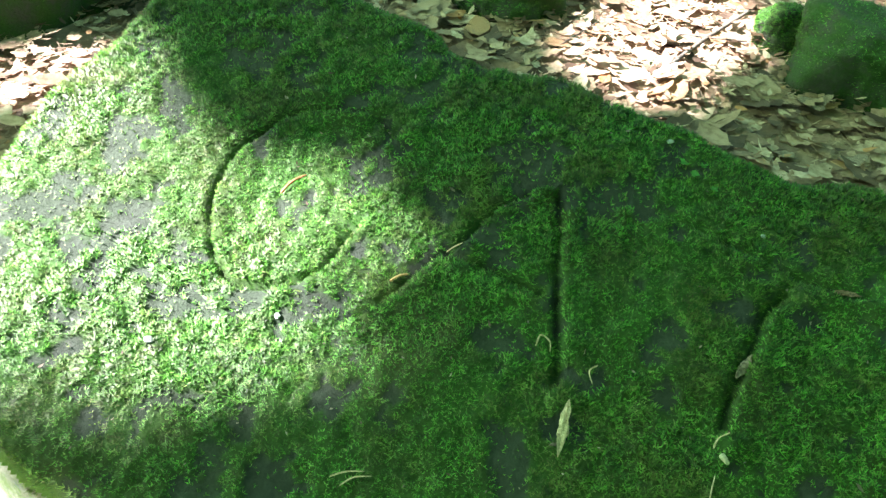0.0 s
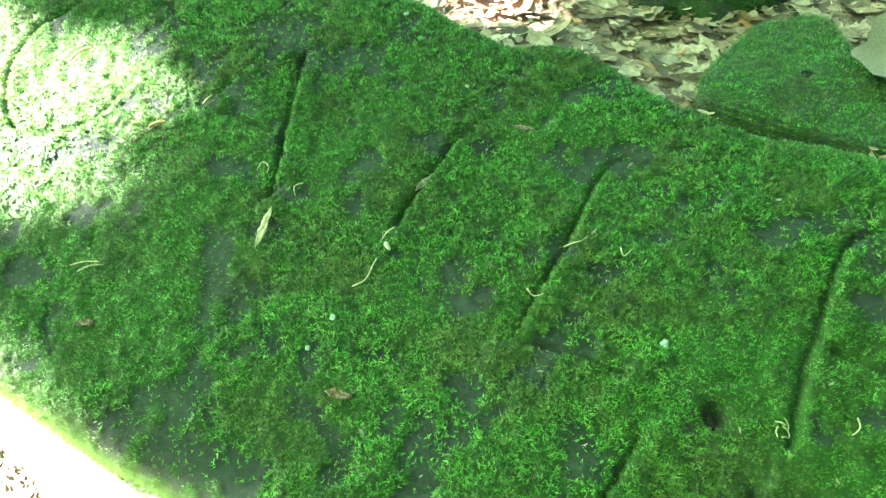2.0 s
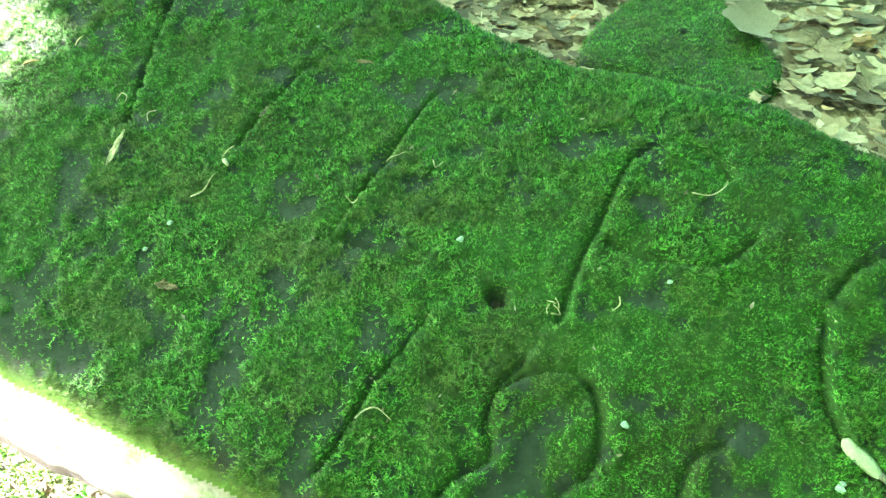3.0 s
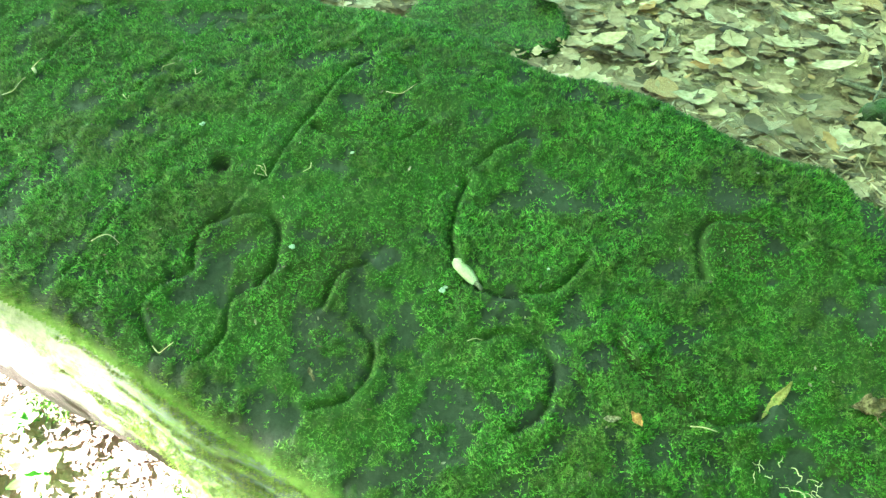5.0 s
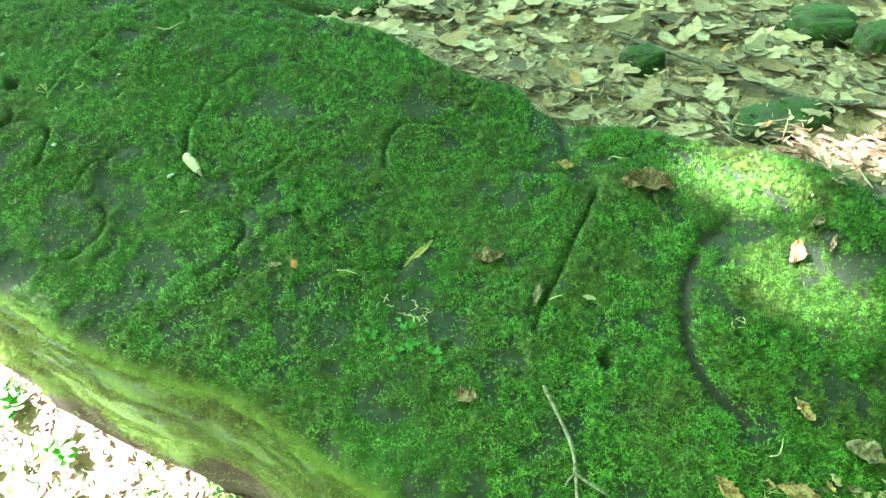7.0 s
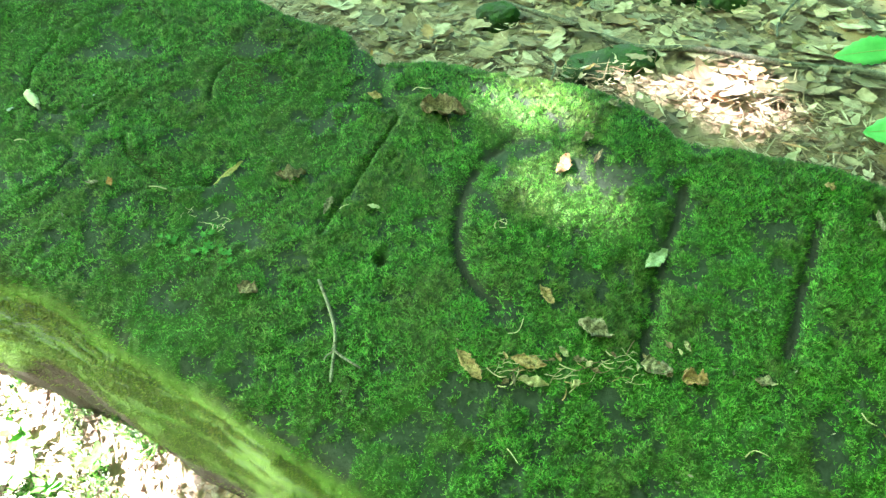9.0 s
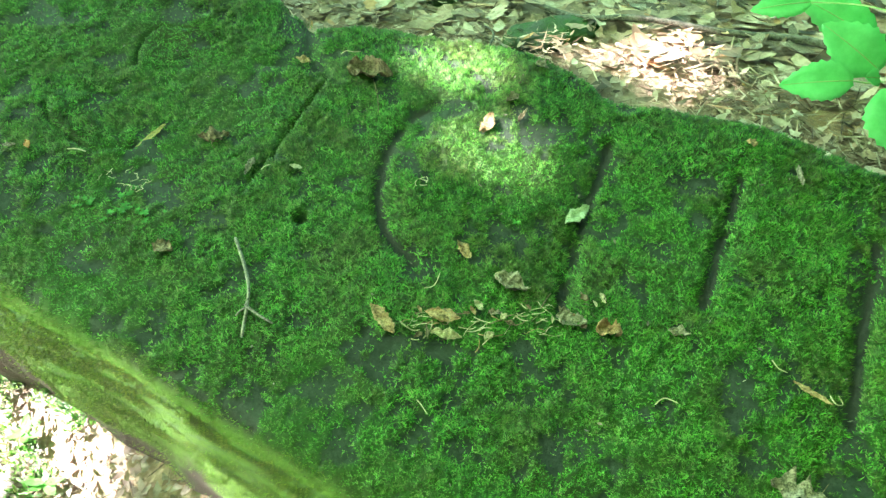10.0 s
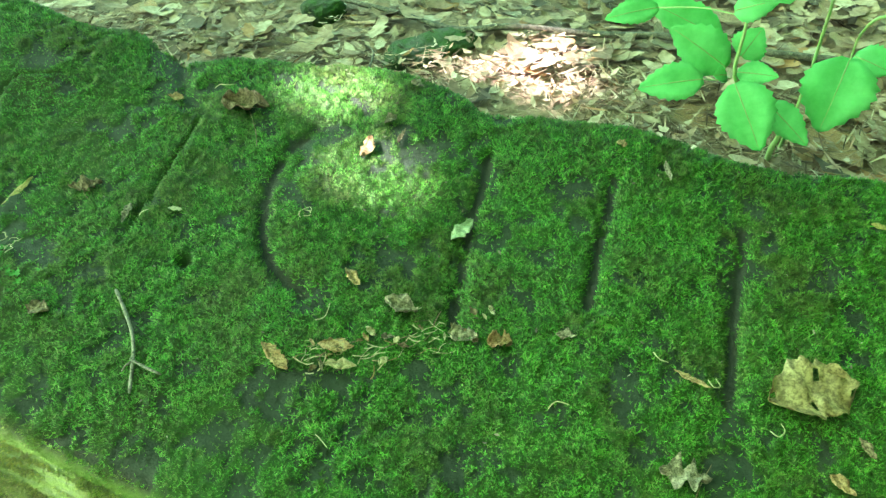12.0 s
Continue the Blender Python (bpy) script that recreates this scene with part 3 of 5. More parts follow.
def side_moss(count=130000):
    rng = np.random.default_rng(8)
    seen = np.flatnonzero((RIM[:, 0] < 2.75) & ~((RIM[:, 0] > 1.9) & (RIM[:, 1] < -0.6)))
    k = seen[rng.integers(0, len(seen), count)]
    k = k[(RIM_OUT[k] @ np.array((-0.48, -0.87)) > 0.1) | (rng.random(count) < 0.45)]
    count = len(k)
    drop = np.abs(rng.normal(0.0, 0.13, count)) + 0.008
    o = np.interp(drop, [d for _, d in SIDE], [v for v, _ in SIDE])
    keep = fbm(RUN[k] * 14, drop * 90, 70, 3) > 0.40 + 1.6 * np.clip(drop - 0.12, 0, 1) + 0.10 * np.exp(-((drop - 0.075) / 0.03) ** 2) + 0.45 * smooth(0.6, 0.25, RIM[k][:, 0]) * smooth(0.02, 0.05, drop)
    k, drop, o = k[keep], drop[keep], o[keep]
    p = side_point(k, o, drop)
    flat = np.clip(1 - drop / 0.05, 0.05, 1)[:, None]
    up = np.column_stack([RIM_OUT[k] * (1.1 - flat), flat[:, 0]])
    up /= np.linalg.norm(up, axis=1)[:, None]
    near = RIM_OUT[k] @ np.array((-0.48, -0.87)) > 0.1
    tagged(shoots("rim_moss", p[~near], up[~near], rng.uniform(0.003, 0.005, int((~near).sum())), MOSS, 5, 1.0, 4), "green moss rounding the rock's far edge", "moss")
    return tagged(shoots("lit_edge_moss", p[near], up[near], rng.uniform(0.0035, 0.0075, int(near.sum())), LIT_EDGE_MOSS, 5, 1.0, 3), "moss hanging over the rock's edge, its sunlit yellow-green in the colour", "moss")


side_moss()


# ---------------------------------------------------------------- ground
def ground_z(x, y):
    x, y = np.asarray(x, float), np.asarray(y, float)
    s = 0.47 * x + 0.883 * y
    base = 0.06 + 0.17 * smooth(-0.12, 0.16, s) + 0.40 * smooth(0.30, 0.62, s)
    z = base + (fbm(x * 2.2, y * 2.2, 80, 4) - 0.5) * 0.09 + (fbm(x * 14, y * 14, 90, 3) - 0.5) * 0.025
    # under the rock the ground lies well below its top
    over = (x > X0) & (x < X1 - 0.01) & (y > Y0) & (y < Y1 - 0.01)
    deep = np.where(over, sample(GAP, np.clip(x, X0, X1 - 0.01), np.clip(y, Y0, Y1 - 0.01)), -1)
    return np.where(deep > 0.01, np.minimum(z, rock_plane(x, y) - 0.14), z)


def ground():
    u = np.linspace(-1, 1, 341)
    a = np.sinh(u * 7.2) / math.sinh(7.2) * 600
    x, y = np.meshgrid(a + 1.0, a + 0.6, indexing="ij")
    n = len(a)
    far = smooth(8, 60, np.hypot(x, y))
    z = ground_z(x, y) * (1 - far) + far * 0.3
    q = np.arange(n * n).reshape(n, n)
    faces = np.stack([q[:-1, :-1], q[1:, :-1], q[1:, 1:], q[:-1, 1:]], -1).reshape(-1, 4)
    me = fast_mesh("ground", np.column_stack([x.ravel(), y.ravel(), z.ravel()]), faces, smooth=True)
    return tagged(part("ground", me, SOIL), "dark brown forest soil under fallen leaves", "ground", kind="structure")


ground()


def blade(lobes=0, n=7, curl=0.25, seed=0, bite=0.0):
    """A leaf of length 1 along x, as rows of left edge, middle and right edge; curled, folded, lobed or notched."""
    rng = random.Random(seed)
    verts, faces = [], []
    twist, hook = rng.uniform(-0.5, 0.5), rng.uniform(0.4, 1.3) * curl
    for i in range(n + 1):
        s = i / n
        w = 0.30 * math.sin(math.pi * min(1, 0.04 + s * 0.96) ** 0.85) ** 0.8 + 0.01
        for side in (-1, 0, 1):
            e = w
            if lobes and side:
                e *= 0.62 + 0.5 * (0.5 + 0.5 * math.cos(2 * math.pi * lobes * s + side * 0.4))
            e *= 1 - bite * rng.random()
            z = hook * (s - 0.4) ** 2 + abs(side) * e * (0.25 * curl + 0.5 * twist * (s - 0.5)) + side * e * twist * 0.8 * s + rng.uniform(-1, 1) * 0.018
            verts.append((s + rng.uniform(-0.01, 0.01), side * e, z))
        if i:
            a = 3 * i
            faces += [(a - 3, a - 2, a + 1, a), (a - 2, a - 1, a + 2, a + 1)]
    return np.array(verts), np.array(faces)


TEMPLATES = [(v * (1, 1, 0.55), f) for v, f in [blade(0, 5, 0.5, 1, 0.3), blade(2, 7, 0.5, 2, 0.2), blade(3, 9, 0.4, 3, 0.2), blade(2, 7, 0.9, 4, 0.4), blade(0, 4, 0.9, 5, 0.6), blade(3, 9, 0.3, 6, 0.3), blade(4, 11, 0.5, 7, 0.2)]]
STRIPS = [(v * (1.4, 0.16, 0.6), f) for v, f in (blade(0, 2, 0.5, 14), blade(0, 3, 0.9, 15))]
SCRAPS = [blade(0, 2, 0.3, 11, 0.4), blade(0, 3, 0.6, 12, 0.5), blade(1, 3, 0.3, 13, 0.3)]


def turns(rng, n, tilt):
    """Random rotations about z, tilted by up to about tilt radians."""
    a, b, c = rng.uniform(0, 2 * np.pi, n), rng.normal(0, tilt, n), rng.normal(0, tilt, n)
    ca, sa, cb, sb, cc, sc = np.cos(a), np.sin(a), np.cos(b), np.sin(b), np.cos(c), np.sin(c)
    o, i = np.zeros(n), np.ones(n)
    rz = np.stack([np.stack([ca, -sa, o], 1), np.stack([sa, ca, o], 1), np.stack([o, o, i], 1)], 1)
    ry = np.stack([np.stack([cb, o, sb], 1), np.stack([o, i, o], 1), np.stack([-sb, o, cb], 1)], 1)
    rx = np.stack([np.stack([i, o, o], 1), np.stack([o, cc, -sc], 1), np.stack([o, sc, cc], 1)], 1)
    return rz @ ry @ rx


def leaf_carpet(name, x, y, size, mat, lift, label, seed, shapes, tilt):
    rng = np.random.default_rng(seed)
    verts, faces, start = [], [], 0
    kind = rng.integers(0, len(shapes), len(x))
    z = ground_z(x, y) + rng.uniform(0.002, lift, len(x))
    for k, (tv, tf) in enumerate(shapes):
        m = kind == k
        n = int(m.sum())
        r = turns(rng, n, tilt)
        v = np.einsum("nij,vj->nvi", r, tv - (0.5, 0, 0)) * size[m][:, None, None] + np.column_stack([x[m], y[m], z[m]])[:, None, :]
        f = tf[None] + (start + np.arange(n) * len(tv))[:, None, None]
        start += n * len(tv)
        verts.append(v.reshape(-1, 3))
        faces.append(f.reshape(-1, 4))
    return tagged(part(name, fast_mesh(name, np.vstack(verts), np.vstack(faces)), mat), label, "leaves", kind="stuff")


def scatter(rng, n, xa, xb, ya, yb, test):
    x, y = rng.uniform(xa, xb, n), rng.uniform(ya, yb, n)
    keep = test(x, y)
    return x[keep], y[keep]


def clear_of_rock(x, y):
    return sample(GAP, np.clip(x, X0, X1 - 0.01), np.clip(y, Y0, Y1 - 0.01)) < 0.01


def litter():
    rng = np.random.default_rng(11)
    far_side = lambda x, y: clear_of_rock(x, y) & (0.47 * x + 0.883 * y > 0.45) & (np.hypot((x - 1.09) / 0.20, (y - 1.0) / 0.22) > 0.95)
    near_side = lambda x, y: (0.47 * x + 0.883 * y <= 0.45) & (0.47 * x + 0.883 * y > -0.75)
    # few whole leaves lie close behind one end of the rock
    open_ground = lambda x, y: far_side(x, y) & ((x < 1.95) | (x > 2.75) | (sample(GAP, np.clip(x, X0, X1 - 0.01), np.clip(y, Y0, Y1 - 0.01)) < -0.27) | (rng.random(len(x)) < 0.2))
    x, y = scatter(rng, 15000, -2.0, 3.8, -0.9, 3.0, open_ground)
    leaf_carpet("leaf_litter", x, y, rng.uniform(0.035, 0.115, len(x)) * rng.uniform(0.7, 1.0, len(x)), LITTER, 0.034, "dry tan and brown leaf litter on the forest floor", 12, TEMPLATES, 0.13)
    x, y = scatter(rng, 28000, -1.4, 3.4, -0.6, 2.4, far_side)
    leaf_carpet("leaf_crumbs", x, y, rng.uniform(0.010, 0.036, len(x)), LITTER, 0.04, "broken brown leaf crumbs over the leaf litter", 13, SCRAPS + STRIPS, 0.25)
    # fine needles and shreds gathered along the foot of the rock
    hem = lambda x, y: far_side(x, y) & (sample(GAP, np.clip(x, X0, X1 - 0.01), np.clip(y, Y0, Y1 - 0.01)) > -0.30) & (rng.random(len(x)) < 0.35 + 0.65 * (fbm(x * 4, y * 4, 61, 2) > 0.5))
    x, y = scatter(rng, 60000, 0.2, 3.1, -0.9, 1.3, hem)
    leaf_carpet("leaf_shreds", x, y, rng.uniform(0.010, 0.042, len(x)), SHRED, 0.045, "fine pinkish brown leaf shreds and needles beside the rock", 15, SCRAPS[:1] + STRIPS + STRIPS, 0.3)
    x, y = scatter(rng, 34000, -1.1, 1.7, -1.2, 0.8, near_side)
    leaf_carpet("pinkish_litter", x, y, rng.uniform(0.010, 0.034, len(x)), PINK, 0.022, "leaves below the rock, the pink of sunlight in their colour", 14, SCRAPS + STRIPS, 0.14)


litter()


# ---------------------------------------------------------------- stones
def mossy_stone(x, y, sx, sy, sz, turn, seed, label):
    bm = bmesh.new()
    bmesh.ops.create_icosphere(bm, subdivisions=5, radius=1)
    for v in bm.verts:
        p = v.co.copy()
        q = p * 1.3 + Vector((seed * 7.1, seed * 3.3, 0))
        r = 1 + 0.28 * noise.noise(q) + 0.10 * noise.noise(q * 3) + 0.03 * noise.noise(q * 9) + 0.012 * noise.noise(q * 24)
        flat = Vector((math.copysign(abs(p.x) ** 0.8, p.x), math.copysign(abs(p.y) ** 0.8, p.y), math.copysign(abs(p.z) ** 0.7, p.z)))
        v.co = Vector((flat.x * sx, flat.y * sy, flat.z * sz)) * r
    me = bpy.data.meshes.new("mossy_stone")
    bm.to_mesh(me)
    bm.free()
    me.polygons.foreach_set("use_smooth", [True] * len(me.polygons))
    ob = part("mossy_stone", me, STONE)
    ob.matrix_world = pose(x, y, float(ground_z(x, y)) + sz * 0.25, 0, 0, turn)
    # a coat of short moss shoots on its upper faces
    if sz < 0.08:
        return tagged(ob, label, "stone", "mossy stones")
    rng = np.random.default_rng(seed)
    tops = [p for p in me.polygons if p.normal.z > -0.1 and noise.noise(p.center * (2.2 / sx) + Vector((seed, 0, 0))) > -0.42]
    pick = rng.integers(0, len(tops), 6500)
    place = np.array([tops[i].center for i in pick]) + rng.normal(0, sx * 0.02, (len(pick), 3))
    coat = shoots("moss_coat", place, np.array([tops[i].normal for i in pick]), rng.uniform(0.004, 0.0075, len(pick)), MOSS, 4, 1.0, seed)
    del coat["kind"]
    coat.parent = ob
    return tagged(ob, label, "stone", "mossy stones")


STONES = [
    (1.07, 1.56, 0.20, 0.17, 0.15, 10, 2, "rounded mossy stone in the leaf litter"),
    (0.90, 1.72, 0.065, 0.055, 0.08, 0, 3, "small mossy stone beside a rounded one"),
    (0.20, 1.98, 0.15, 0.11, 0.09, 0, 4, "dark stone half sunk in leaves"),
    (1.915, 0.515, 0.055, 0.042, 0.045, 20, 5, "small dark green stone in leaf litter"),
    (2.42, 0.66, 0.085, 0.07, 0.06, 10, 6, "bright mossy stone behind a dead branch"),
    (2.51, 0.53, 0.055, 0.05, 0.06, 0, 7, "dark mossy stone behind a dead branch"),
    (2.145, 0.225, 0.12, 0.06, 0.030, 24, 8, "low greenish slab stone beside the carved rock"),
    (-1.35, 2.15, 0.55, 0.45, 0.5, 15, 9, "large dark mossy boulder behind the carved rock"),
]
for row in STONES:
    mossy_stone(*row)


def slab_stone(corners, top, seed, label):
    """A flat angular stone: an uneven, slightly tilted top, a rounded brim and steep rough sides."""
    rim, _ = resampled(spline(corners, closed=True, steps=5), 0.009)
    mid = rim.mean(0)
    rings = [(r, 0.0) for r in np.linspace(0.06, 0.94, 15)] + [(0.975, 0.007), (1.0, 0.02), (1.008, 0.04), (1.0, 0.08), (0.98, 0.13), (0.96, 0.2)]
    n, verts = len(rim), []
    for r, drop in rings:
        p = mid + (rim - mid) * r
        bulge = (fbm(p[:, 0] * 9, p[:, 1] * 9 + drop * 12, seed, 4) - 0.5)
        p = p + (rim - mid) * (bulge * 0.16 * (drop > 0.01))[:, None]
        z = top + 0.05 * (p[:, 0] - mid[0]) + 0.10 * (p[:, 1] - mid[1]) + bulge * 0.035 + (fbm(p[:, 0] * 45, p[:, 1] * 45, seed + 3, 3) - 0.5) * 0.008 - drop
        verts.append(np.column_stack([p, z]))
    k, faces = np.arange(n), []
    for i in range(len(rings) - 1):
        faces.append(np.stack([i * n + k, (i + 1) * n + k, (i + 1) * n + np.roll(k, -1), i * n + np.roll(k, -1)], 1))
    faces = [tuple(int(v) for v in q) for q in np.vstack(faces)] + [tuple(range(n))[::-1]]
    me = mesh_of("mossy_slab", np.vstack(verts), faces, True)
    turned = me.polygons[0].normal.z < 0
    if turned:
        me.flip_normals()
    ob = part("mossy_slab", me, STONE)
    rng = np.random.default_rng(seed)
    tops = [p for p in me.polygons if p.normal.z > 0.05 and len(p.vertices) == 4]
    area = np.array([p.area for p in tops])
    pick = rng.choice(len(tops), 15000, p=area / area.sum())
    place = np.array([tops[i].center for i in pick]) + rng.normal(0, 0.005, (len(pick), 3)) * (1, 1, 0.2)
    coat = shoots("moss_coat", place, np.array([tops[i].normal for i in pick]), rng.uniform(0.004, 0.007, len(pick)), MOSS, 4, 1.0, seed)
    del coat["kind"]
    coat.parent = ob
    return tagged(ob, label, "stone", "mossy stones")


slab_stone([(0.885, 1.005), (0.96, 0.915), (1.08, 0.84), (1.20, 0.785), (1.285, 0.88), (1.26, 1.05), (1.21, 1.25), (1.05, 1.215)], 0.685, 1, "flat angular mossy stone lying in dry leaves")


# ---------------------------------------------------------------- tubes, leaves and plants
def tube(points, radius, taper=1.0, sides=6, steps=5, rough=0.0, seed=0):
    """A bent round stick through the points; radius at its foot, taper the share left at its tip."""
    line = spline(points, steps=steps)
    rng = random.Random(seed)
    verts, faces = [], []
    n = len(line)
    for i, p in enumerate(line):
        d = Vector(line[min(i + 1, n - 1)] - line[max(i - 1, 0)]).normalized()
        a = d.cross(Vector((0.3, 0.2, 1))).normalized()
        b = d.cross(a)
        r = radius * (1 + (taper - 1) * i / (n - 1)) * (1 + rough * rng.uniform(-1, 1))
        if i in (0, n - 1):
            r *= 0.6
        verts += [Vector(p) + (a * math.cos(t) + b * math.sin(t)) * r for t in (2 * math.pi * k / sides for k in range(sides))]
        if i:
            o = i * sides
            faces += [(o - sides + k, o - sides + (k + 1) % sides, o + (k + 1) % sides, o + k) for k in range(sides)]
    faces += [tuple(range(sides))[::-1], tuple(range((n - 1) * sides, n * sides))]
    return mesh_of("tube", verts, faces, True)


def on_rock(points, lift=0.004):
    return [(x, y, rock_z(x, y) + lift) for x, y in points]


def curl(points, radius, mat, name, label, category, lift=0.007, group=""):
    return tagged(part(name, tube(on_rock(points, lift), radius, 0.6), mat), label, category, group)


def dry_blade(lobes, curl_up, seed, bite, n=18, holes=0.0):
    """A dry leaf of length 1 along x: an uneven, toothed outline, folded along its midrib, rolled and crumpled."""
    rng = random.Random(seed)
    fold, roll, twist, off = rng.uniform(0.15, 0.7) * curl_up, rng.uniform(0.2, 0.8) * curl_up, rng.uniform(-0.9, 0.9) * curl_up, rng.uniform(0, 50)
    verts, faces = [], []
    skew = [rng.uniform(0.8, 1.15), rng.uniform(0.8, 1.15)]
    for i in range(n + 1):
        s = i / n
        w0 = math.sin(math.pi * (0.02 + 0.97 * s) ** 0.9) ** 0.75
        for c in (-1, -0.66, -0.33, 0, 0.33, 0.66, 1):
            side = c > 0
            e = 0.29 * w0 * skew[side] * (1 + 0.6 * noise.noise((s * 3.1, side * 3.0, off + 7)) + 0.25 * noise.noise((s * 8.0, side * 4.0, off + 3)))
            if lobes:
                wave = math.cos(2 * math.pi * (lobes * s + 0.13 * side))
                e *= 0.72 + 0.38 * math.copysign(abs(wave) ** 0.6, wave) * (w0 ** 0.5)
            if abs(c) == 1:
                e *= 1 - bite * abs(noise.noise((s * 6, side * 5.0, off))) * 1.8 + 0.03 * (i % 2)
            crumple = noise.noise((s * 3.2 + off, c * 1.6, off)) * 0.26 + noise.noise((s * 8 + off, c * 3.4, off)) * 0.15
            z = abs(c) * e * fold + roll * e * c * c * 0.9 + 0.5 * curl_up * (s - 0.45) ** 2 + c * e * twist * (s - 0.4) + crumple * (0.4 + curl_up)
            verts.append((s + 0.05 * abs(c) * (1 - s), c * e * (1 - 0.25 * fold), max(z, -0.02)))
        if i:
            o = 7 * i
            faces += [(o - 7 + k, o - 6 + k, o + 1 + k, o + k) for k in range(6) if not holes or noise.noise((s * 7 + off, k * 0.9, off)) < 0.5 - holes]
    return verts, faces


def lying_leaf(a, b, wide, mat, label, lobes=0, curl_up=0.5, seed=0, name="fallen_leaf", lift=0.0075, bite=0.38, stalk=None, n=24, holes=0.0):
    """A fallen leaf on the rock from a to b in plan, with a stalk where it has one."""
    v, f = dry_blade(lobes, curl_up, seed, bite, n, holes)
    a, b = Vector((*a, rock_z(*a) + lift)), Vector((*b, rock_z(*b) + lift))
    run = b - a
    across = Vector((0.0, -0.28, 0.96)).cross(run).normalized()
    up = run.normalized().cross(across).normalized()
    pts = [a + run * p[0] + across * (p[1] / 0.62 * wide) + up * (p[2] * wide * 1.1) for p in v]
    me = mesh_of(name, pts, f, True)
    ob = tagged(part(name, me, mat), label, "leaf")
    solid = ob.modifiers.new("thickness", "SOLIDIFY")
    solid.thickness = 0.0005
    rib = [a + run * s + up * (v[7 * int(s * n) + 3][2] * wide * 1.1 + 0.0006) for s in (0.0, 0.25, 0.5, 0.75, 0.95)]
    part("midrib", tube(rib, min(0.0006, wide * 0.02), 0.4, 5, 3), mat, ob)
    if stalk:
        part("stalk", tube(on_rock(stalk, lift + 0.002), 0.0007, 0.7), BROWN, ob)
    return ob


def herb_leaf(base, tip, wide, parent, seed=0, droop=0.25, name="leaf"):
    """A living toothed leaf from base to tip."""
    rng = random.Random(seed)
    base, tip = Vector(base), Vector(tip)
    run = tip - base
    across = run.cross(Vector((-0.5, -0.6, 0.62))).normalized()
    up = across.cross(run).normalized()
    n, verts, faces = 16, [], []
    hole = rng.random()
    for i in range(n + 1):
        s = i / n
        w = math.sin(math.pi * (0.03 + 0.97 * s) ** 0.8) ** 0.85 * wide / 2 * (1 + (0.07 if i % 2 else -0.05)) + 0.0004
        for c in (-1, -0.5, 0, 0.5, 1):
            verts.append(base + run * (s + 0.02 * abs(c) * (i % 2)) + across * (w * c) + up * (run.length * (-droop * (s - 0.35) ** 2 + 0.03) + abs(c) * w * 0.22
                         + 0.0012 * math.cos(s * 40) * abs(c)))
        if i:
            o = i * 5
            faces += [(o - 5 + k, o - 4 + k, o + 1 + k, o + k) for k in range(4)]
    ob = part(name, mesh_of(name, verts, faces, True), GREEN, parent)
    solid = ob.modifiers.new("thickness", "SOLIDIFY")
    solid.thickness = 0.0006
    vein = [base + run * s + up * (run.length * (-droop * (s - 0.35) ** 2 + 0.03) + 0.0006) for s in (0.0, 0.3, 0.6, 0.95)]
    part("midrib", tube(vein, 0.0011, 0.4, 5, 3), STEM, ob)
    return ob


def jewelweed():
    herb = tagged(new("jewelweed"), "bright green herb with toothed leaves growing behind the rock", "plant")
    part("stem", tube([(2.70, -0.31, 0.57), (2.61, -0.41, 0.70), (2.60, -0.425, 0.75), (2.555, -0.406, 0.803), (2.512, -0.392, 0.841), (2.517, -0.377, 0.922), (2.498, -0.377, 1.007)],
                      0.0055, 0.35, 8), STEM, herb)
    part("stem", tube([(2.72, -0.30, 0.57), (2.64, -0.40, 0.745), (2.651, -0.388, 0.846), (2.641, -0.392, 0.958), (2.637, -0.391, 1.015)], 0.0035, 0.6, 8), STEM, herb)
    part("stalk", tube([(2.463, -0.385, 0.839), (2.485, -0.386, 0.835), (2.508, -0.39, 0.838)], 0.0014, 0.8), STEM, herb)
    part("stalk", tube([(2.566, -0.417, 0.801), (2.58, -0.42, 0.79), (2.60, -0.425, 0.75)], 0.0014, 0.8), STEM, herb)
    part("stalk", tube([(2.421, -0.28, 0.916), (2.47, -0.33, 0.93), (2.515, -0.377, 0.93)], 0.0014, 0.8), STEM, herb)
    leaves = [((2.463, -0.385, 0.839), (2.368, -0.361, 0.825), 0.059), ((2.508, -0.371, 0.846), (2.43, -0.318, 0.899), 0.072), ((2.501, -0.412, 0.841), (2.514, -0.499, 0.772), 0.084),
              ((2.521, -0.384, 0.843), (2.557, -0.432, 0.856), 0.036), ((2.497, -0.392, 0.845), (2.472, -0.397, 0.851), 0.026), ((2.566, -0.417, 0.801), (2.595, -0.498, 0.769), 0.047),
              ((2.565, -0.324, 0.835), (2.58, -0.335, 0.887), 0.058), ((2.421, -0.28, 0.916), (2.339, -0.267, 0.903), 0.042), ((2.528, -0.309, 0.863), (2.422, -0.244, 0.913), 0.063),
              ((2.448, -0.419, 1.0), (2.565, -0.521, 1.05), 0.072), ((2.492, -0.376, 0.942), (2.53, -0.417, 0.971), 0.048)]
    for i, (a, b, w) in enumerate(leaves):
        herb_leaf(a, b, w, herb, i)


